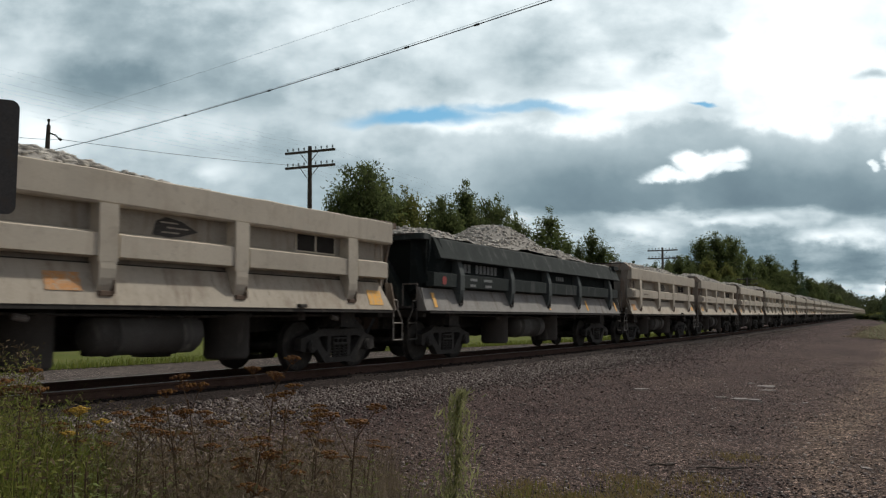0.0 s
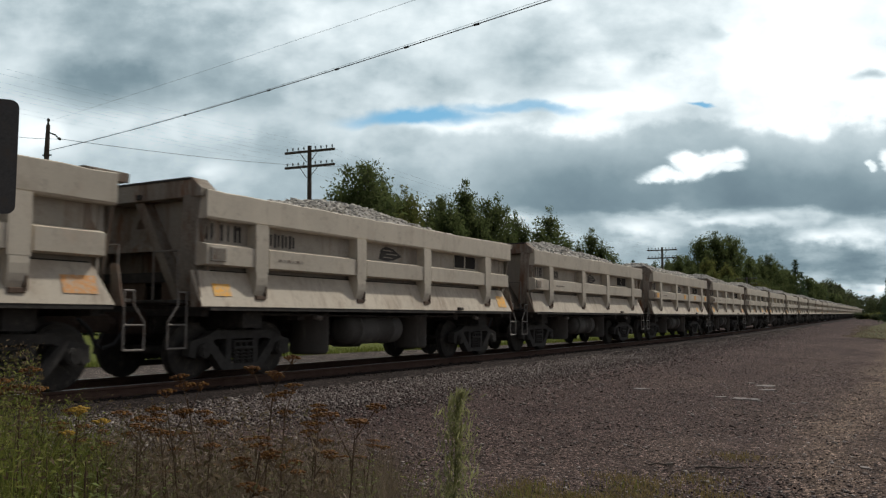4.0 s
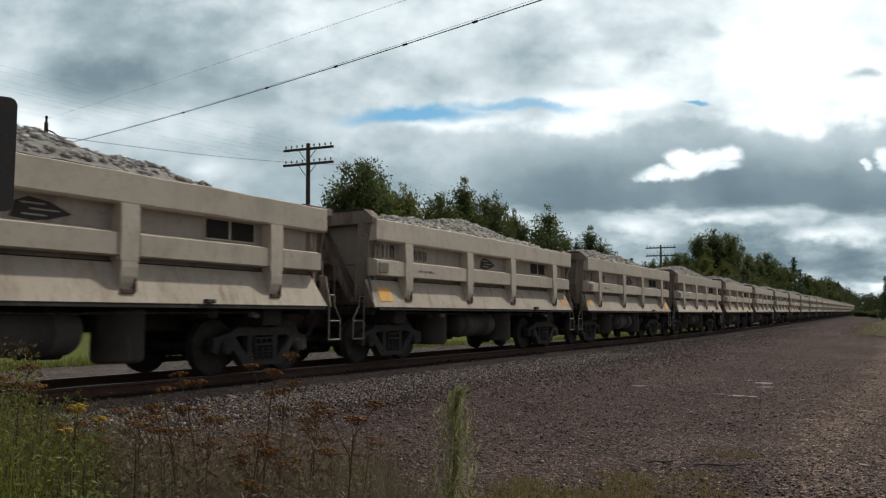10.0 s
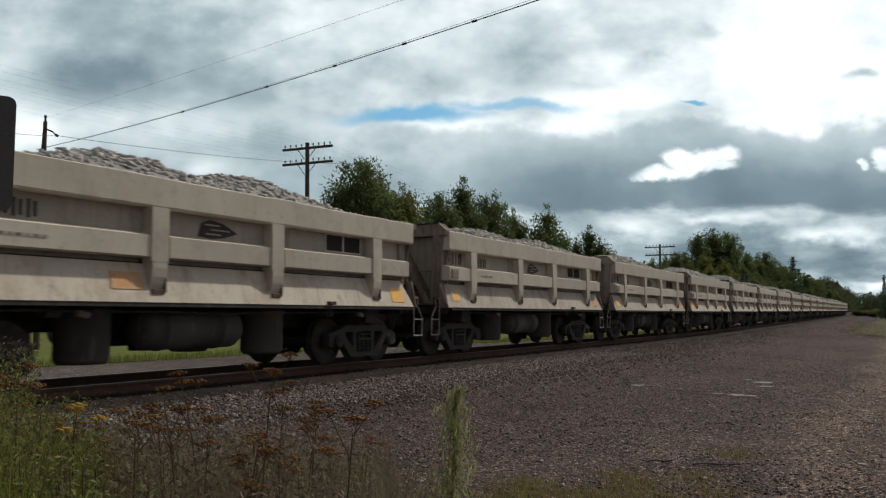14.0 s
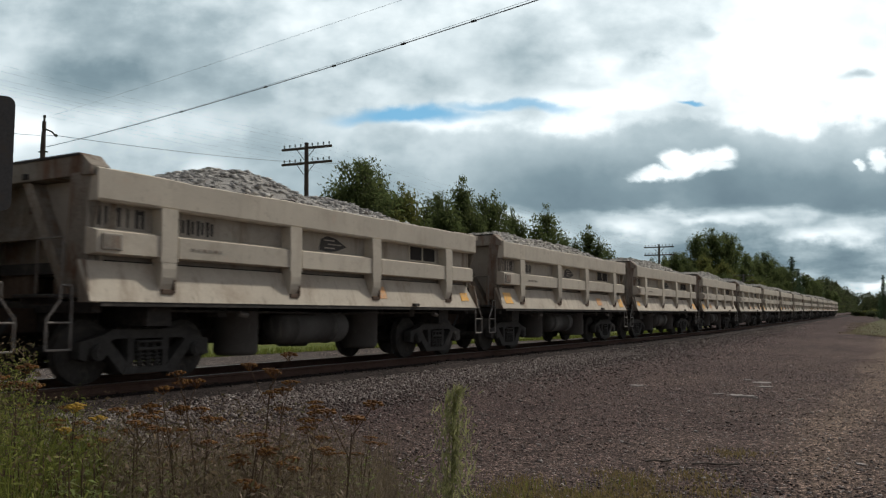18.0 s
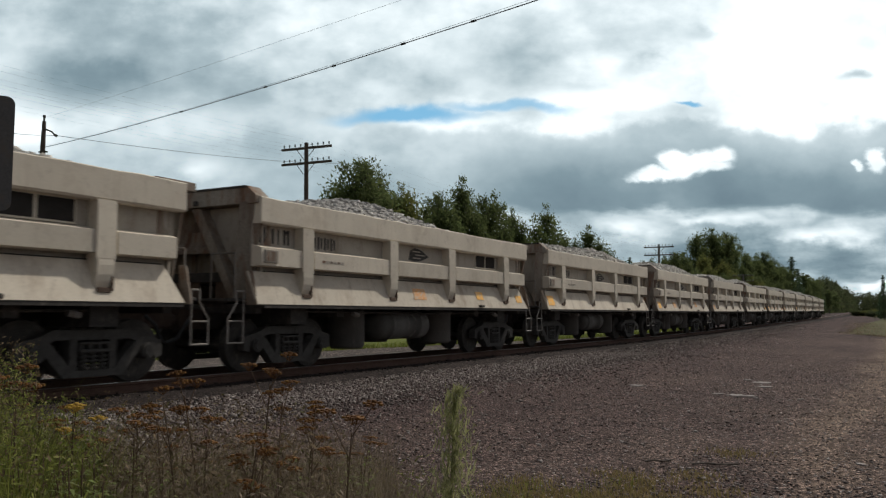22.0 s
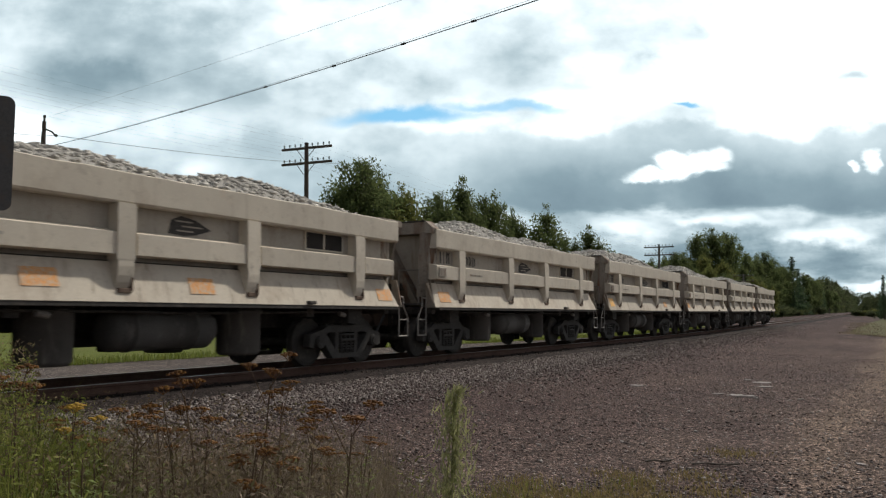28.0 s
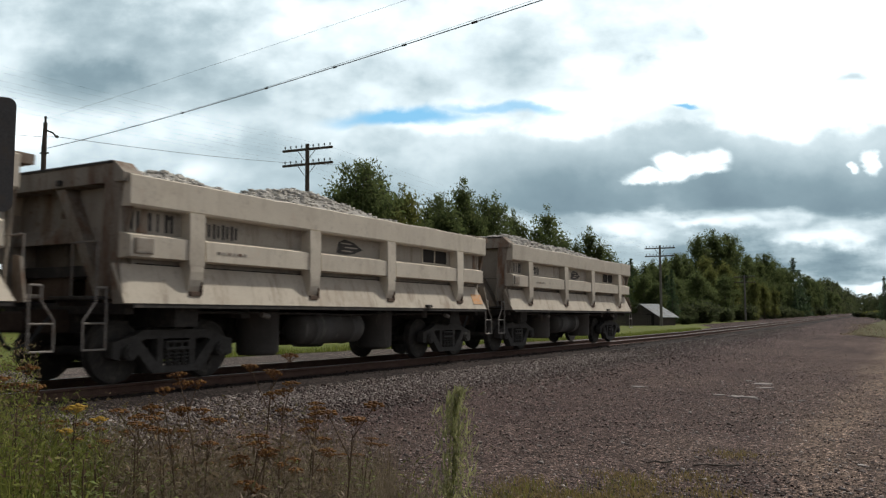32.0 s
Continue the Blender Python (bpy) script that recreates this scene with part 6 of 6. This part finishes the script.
# ---------------------------------------------------------------- the train, last car first
def markings(car):
    """Stencilled marks, logo patch, cut-outs and plates on the side that faces the lot."""
    def flat(name, y0, y1, z0, z1, x, material, label="", thick=0.004, parent=car):
        bm = bmesh.new()
        box(bm, x, x + thick, y0, y1, z0, z1)
        return part(name, bm, material, parent, label)
    x = 1.371
    for y in (-5.20, -4.99, -4.74, -4.60):
        w = 0.16 if y != -4.74 else 0.08
        mk = flat("stencil_bar", y, y + w * 0.38, 2.14, 2.40, x, BLACK, "faded black stencil bar")
        if w > 0.1:
            flat("stencil_bar", y + w * 0.62, y + w * 0.95, 2.14, 2.40, x, BLACK, parent=mk)
            flat("stencil_bar", y + w * 0.36, y + w * 0.64, 2.33, 2.38, x, BLACK, parent=mk)
    for y in (-3.86, -3.67, -3.48, -3.29):
        mk = flat("stencil_bar", y, y + 0.055, 2.13, 2.36, x, BLACK, "faded black stencil bar")
        flat("stencil_bar", y + 0.09, y + 0.14, 2.15, 2.34, x, BLACK, parent=mk)
    for k in range(6):
        flat("small_stencil_bar", -3.75 + k * 0.11, -3.67 + k * 0.11, 1.88, 1.92, 1.556, TAN_PANEL if k % 2 else TAN_END)
    bm = bmesh.new()
    prism(bm, [(-0.56, 2.13), (-0.50, 2.33), (-0.32, 2.40), (-0.04, 2.36), (0.28, 2.23), (-0.02, 2.14), (-0.25, 2.11)], x, x + 0.004, "x")
    lg = part("emblem", bm, BLACK, car, "faded dark arrow-shaped emblem")
    for a, b, z in ((-0.42, -0.10, 2.31), (-0.30, 0.10, 2.24), (-0.40, -0.08, 2.17)):
        flat("emblem_stripe", a, b, z, z + 0.022, x + 0.004, TAN_PANEL, parent=lg)
    wf = flat("frame_plate", 2.50, 3.60, 2.11, 2.44, x, TAN, "pale plate with two dark openings", 0.02)
    flat("opening", 2.53, 3.01, 2.135, 2.42, x + 0.02, HOLE, "dark opening", parent=wf)
    flat("opening", 3.06, 3.57, 2.135, 2.42, x + 0.02, HOLE, "dark opening", parent=wf)
    bm = bmesh.new()
    box(bm, 1.55, 1.585, -5.27, -4.95, 1.80, 2.02, 0.012)
    pl = part("card_box", bm, TAN_PANEL, car, "raised card holder plate")
    flat("card", -5.23, -4.99, 1.83, 1.99, 1.585, TAN_END, parent=pl)
    bm = bmesh.new()
    box(bm, 1.50, 1.64, 2.36, 2.54, 1.14, 1.20, 0.01)
    part("latch_block", bm, UNDER, car)
    for y in (-2.55, 3.55):
        bm = bmesh.new()
        tube(bm, (1.36, y, 0.98), (1.36, y + 0.18, 0.95), 0.045, n=8)
        part("release_handle", bm, BARE, car, "pale worn release handle")


def skirt_patch(w, h, material):
    """A paint or reflector patch lying on the sloping skirt."""
    bm = bmesh.new()
    box(bm, 0.0, 0.004, -w / 2, w / 2, -h / 2, h / 2)
    return mesh_of(bm, "reflector_patch", material)


PATCH = {"o": skirt_patch(0.46, 0.30, ORANGE), "p": skirt_patch(0.50, 0.25, FADED), "s": skirt_patch(0.36, 0.20, ORANGE), "n": skirt_patch(0.13, 0.34, ORANGE)}
TILTS = math.degrees(math.atan2(0.19, 0.53))


def patch(car, y, z, kind, side=1, rail=False):
    if rail:
        m = pose(1.557, y, z)
    else:
        m = pose(1.575 - (z - 1.13) * 0.19 / 0.53 + 0.006, y, z, 0, -TILTS, 0)
    ob = piece("reflector_patch", PATCH[kind], car, m)
    ob["label"] = "worn orange reflector patch"
    return ob


protos = [dump_car("side_dump_car", "dusty tan steel side dump car heaped with pale rock", seed=k) for k in (2, 1, 3, 4, 7)]
for c in protos:
    markings(c)
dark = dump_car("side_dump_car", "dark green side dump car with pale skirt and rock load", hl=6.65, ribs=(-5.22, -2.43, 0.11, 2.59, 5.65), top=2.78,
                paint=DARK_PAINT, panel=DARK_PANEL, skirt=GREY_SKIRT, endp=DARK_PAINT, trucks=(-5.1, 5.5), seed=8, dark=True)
PALE_BAR = surface("faded_white_stencil", (0.34, 0.355, 0.345), (0.24, 0.25, 0.245), (0.08, 0.085, 0.08), scale=14, fine=80, rough=0.8, bump=0)
for k in range(10):
    if k != 3:
        bm = bmesh.new()
        box(bm, 1.371, 1.375, -4.95 + k * 0.205, -4.81 + k * 0.205, 2.04, 2.25)
        part("stencil_bar", bm, PALE_BAR, dark, "faded white stencil bar")
for k, (a, b) in enumerate(((-4.75, -4.40), (-4.05, -3.60), (-4.75, -4.48), (-3.98, -3.62))):
    bm = bmesh.new()
    box(bm, 1.556, 1.560, a, b, 1.84 - 0.14 * (k // 2), 1.90 - 0.14 * (k // 2))
    part("small_stencil_bar", bm, PALE_BAR, dark)
for k in range(4):
    bm = bmesh.new()
    box(bm, 1.371, 1.375, 1.10 + k * 0.16, 1.22 + k * 0.16, 2.08, 2.20)
    part("stencil_bar", bm, PALE_BAR, dark, "faded white stencil bar")
bm = bmesh.new()
bmesh.ops.create_circle(bm, cap_ends=True, segments=16, radius=0.10, matrix=pose(1.561, -6.0, 1.80, 0, 90, 0))
part("round_mark", bm, RED, dark, "round red mark")
for y in (-6.35, 0.2, 3.4, 6.35):
    patch(dark, y, 1.36, "n")

# patches by car: (place along the car, height, kind, on the middle rail)
SPECIAL = {29: [(-4.9, 1.38, "p", False), (4.85, 1.40, "s", False)], 28: [(-4.85, 1.40, "s", False), (0.05, 1.42, "p", False), (4.8, 1.38, "p", False)], 15: [(-4.95, 1.40, "o", False), (3.0, 1.40, "p", False), (4.8, 1.38, "s", False)],
           11: [(-4.95, 1.38, "o", False), (-3.0, 1.40, "p", False)], 8: [(-4.95, 1.38, "o", False), (-2.2, 1.40, "p", False), (2.35, 1.45, "p", False)], 7: [(-4.95, 1.38, "p", False)], 6: [(4.8, 1.38, "o", False)],
           25: [(-4.65, 1.90, "s", True), (0.2, 1.92, "s", True), (2.35, 1.92, "s", True), (3.0, 1.34, "s", False), (4.7, 1.92, "s", True)],
           23: [(-1.9, 1.40, "p", False), (2.35, 1.42, "o", False), (4.8, 1.40, "o", False)], 22: [(-4.95, 1.36, "s", False)], 31: [(4.75, 1.36, "o", False), (-2.0, 1.42, "p", False)],
           18: [(-4.9, 1.40, "p", False), (-1.9, 1.42, "p", False), (4.75, 1.36, "o", False)], 19: [], 26: [], 14: [(4.8, 1.38, "s", False), (1.2, 1.4, "p", False)], 13: [(-4.95, 1.40, "o", False), (4.8, 1.38, "o", False), (2.4, 1.40, "p", False)],
           12: [(-5.05, 1.40, "s", False), (4.8, 1.36, "o", False)], 10: [(-0.3, 1.40, "p", False), (4.85, 1.38, "s", False), (2.55, 1.42, "s", False)], 9: [(-5.05, 1.38, "o", False)], 5: [(-4.95, 1.38, "o", False), (-2.6, 1.42, "p", False), (0.0, 1.38, "p", False), (4.85, 1.36, "p", False)],
           4: [(-4.9, 1.36, "p", False)], 3: [(-4.95, 1.40, "o", False), (2.6, 1.40, "p", False)], 2: [(-5.0, 1.40, "p", False)], 1: [(4.9, 1.36, "p", False)], 0: []}
TRAIN = []
rc = random.Random(12)
for i in range(33):
    back = 5.275 + PITCH_L * i
    if i == 30:
        TRAIN.append((dark, back - 5.275 + 6.65))
        continue
    if i > 30:
        back += 0.21 * PITCH_L
    k = i if i < 5 else (i * 3 + i // 4) % 5
    car = protos[k] if i < 5 else copy_thing(protos[k], Matrix())
    TRAIN.append((car, back))
# heaps by car: place along it from -1 to 1, half width, height over the rim
HEAPS = {31: [(-0.45, 0.45, 0.42)], 30: [(-0.08, 0.30, 0.90), (0.42, 0.20, 0.46), (-0.80, 0.17, 0.38)], 29: [(-0.35, 0.5, 0.42), (0.35, 0.35, 0.44)], 28: [(-0.15, 0.55, 0.54), (0.35, 0.3, 0.42)],
         27: [(-0.1, 0.5, 0.5)], 26: [(-0.30, 0.4, 0.56), (0.25, 0.4, 0.44)], 25: [(-0.55, 0.3, 0.5), (0.0, 0.25, 0.42), (0.6, 0.3, 0.44)], 24: [(-0.4, 0.35, 0.6), (0.1, 0.35, 0.5), (0.6, 0.3, 0.38)],
         23: [(0.05, 0.5, 0.62), (0.6, 0.3, 0.36), (-0.55, 0.3, 0.42)], 22: [(0.02, 0.35, 0.64), (0.35, 0.25, 0.48)], 21: [(0.05, 0.45, 0.62), (0.6, 0.25, 0.36), (-0.5, 0.3, 0.4)], 20: [(-0.4, 0.3, 0.52), (0.15, 0.4, 0.52)],
         19: [(0.1, 0.45, 0.65), (-0.5, 0.3, 0.42)], 18: [(-0.25, 0.35, 0.52), (0.3, 0.4, 0.54)], 17: [(-0.4, 0.3, 0.44), (0.4, 0.4, 0.44)], 16: [(-0.2, 0.4, 0.55)],
         15: [(-0.4, 0.4, 0.57), (0.2, 0.5, 0.5)], 14: [(-0.32, 0.36, 0.66), (0.18, 0.38, 0.46)], 13: [(-0.58, 0.35, 0.50), (-0.12, 0.4, 0.48), (0.3, 0.36, 0.48)], 12: [(-0.42, 0.42, 0.52), (0.02, 0.4, 0.57), (0.38, 0.3, 0.46)], 11: [(0.35, 0.3, 0.64), (-0.45, 0.35, 0.44)],
         10: [(-0.2, 0.5, 0.54)], 9: [(0.3, 0.5, 0.57), (-0.5, 0.3, 0.44)], 8: [(-0.3, 0.4, 0.55), (0.25, 0.42, 0.60)], 7: [(-0.4, 0.35, 0.44), (0.15, 0.4, 0.52)], 6: [(-0.3, 0.45, 0.55)],
         5: [(-0.3, 0.4, 0.44), (0.4, 0.45, 0.52)], 4: [(-0.35, 0.4, 0.57), (0.4, 0.3, 0.44)], 3: [(-0.55, 0.4, 0.60), (0.02, 0.40, 0.64)], 2: [(-0.35, 0.3, 0.66), (0.1, 0.35, 0.47)], 1: [(-0.08, 0.36, 0.54), (-0.8, 0.2, 0.36)], 0: [(-0.55, 0.38, 0.5), (0.05, 0.4, 0.42)]}
for i, (car, _) in enumerate(TRAIN):
    add_load(car, i + 1, 6.65 if i == 30 else 5.275, 2.78 if i == 30 else 2.87, HEAPS.get(i, [(-0.35, 0.4, 0.5)]), i in (10, 14, 18, 22))
    if i == 30:
        continue
    for y, z, kind, on_rail in SPECIAL.get(i, [(-4.95, 1.38, rc.choice("ops"), False), (4.8, 1.37, rc.choice("opp"), False)]):
        patch(car, y, z, kind, 1, on_rail)
bm = bmesh.new()
box(bm, 1.18, 1.30, -5.235, -5.23, 2.20, 2.40)
part("red_plate", bm, RED, TRAIN[2][0], "small red marker plate")

# ---------------------------------------------------------------- what moves
# Place of the rear end of the train along the track, in car lengths from the plane of the lens.
REAR = [(0, 32.746), (3, 29.935), (6, 27.124), (9, 24.305), (13, 20.549), (19, 14.908), (23, 11.164), (28, 6.564), (32, 2.889)]


def rear_y(t):
    return float(np.interp(t, [a for a, _ in REAR], [b for _, b in REAR])) * PITCH_L - 5.10


def car_pose(y):
    h = math.degrees(math.atan2(-(track_x(y + 4) - track_x(y - 4)), 8.0))
    return pose(track_x(y), y, RAIL_Z + rise(y), math.degrees(math.atan2(rise(y + 4) - rise(y - 4), 8.0)), 0, h)


def motions():
    walk(sky_shell, [(0, pose(0, 0, EYE, 0.2, 0, YAW - 0.95)), (32, pose(0, 0, EYE, 0, 0, YAW + 0.05))])
    for car, back in TRAIN:
        walk(car, [(t, car_pose(rear_y(t) - back)) for t in range(33)])
        near = [k / FPS for k in range(32 * FPS + 1) if -9 < rear_y(k / FPS) - back < 36]
        turns = [0.0, *near, 32.0] if near else []
        turns = sorted(set(turns))
        for truck in car.children:
            if not truck.name.startswith("truck"):
                continue
            for ws in truck.children:
                if ws.name.startswith("wheelset") and turns:
                    c = ws.matrix_basis.translation.copy()
                    roll = [(t, (rear_y(near[0]) - rear_y(min(max(t, near[0]), near[-1]))) / 0.445) for t in turns]
                    walk(ws, [(t, Matrix.Translation(c) @ Matrix.Rotation(a, 4, "X")) for t, a in roll])


motions()
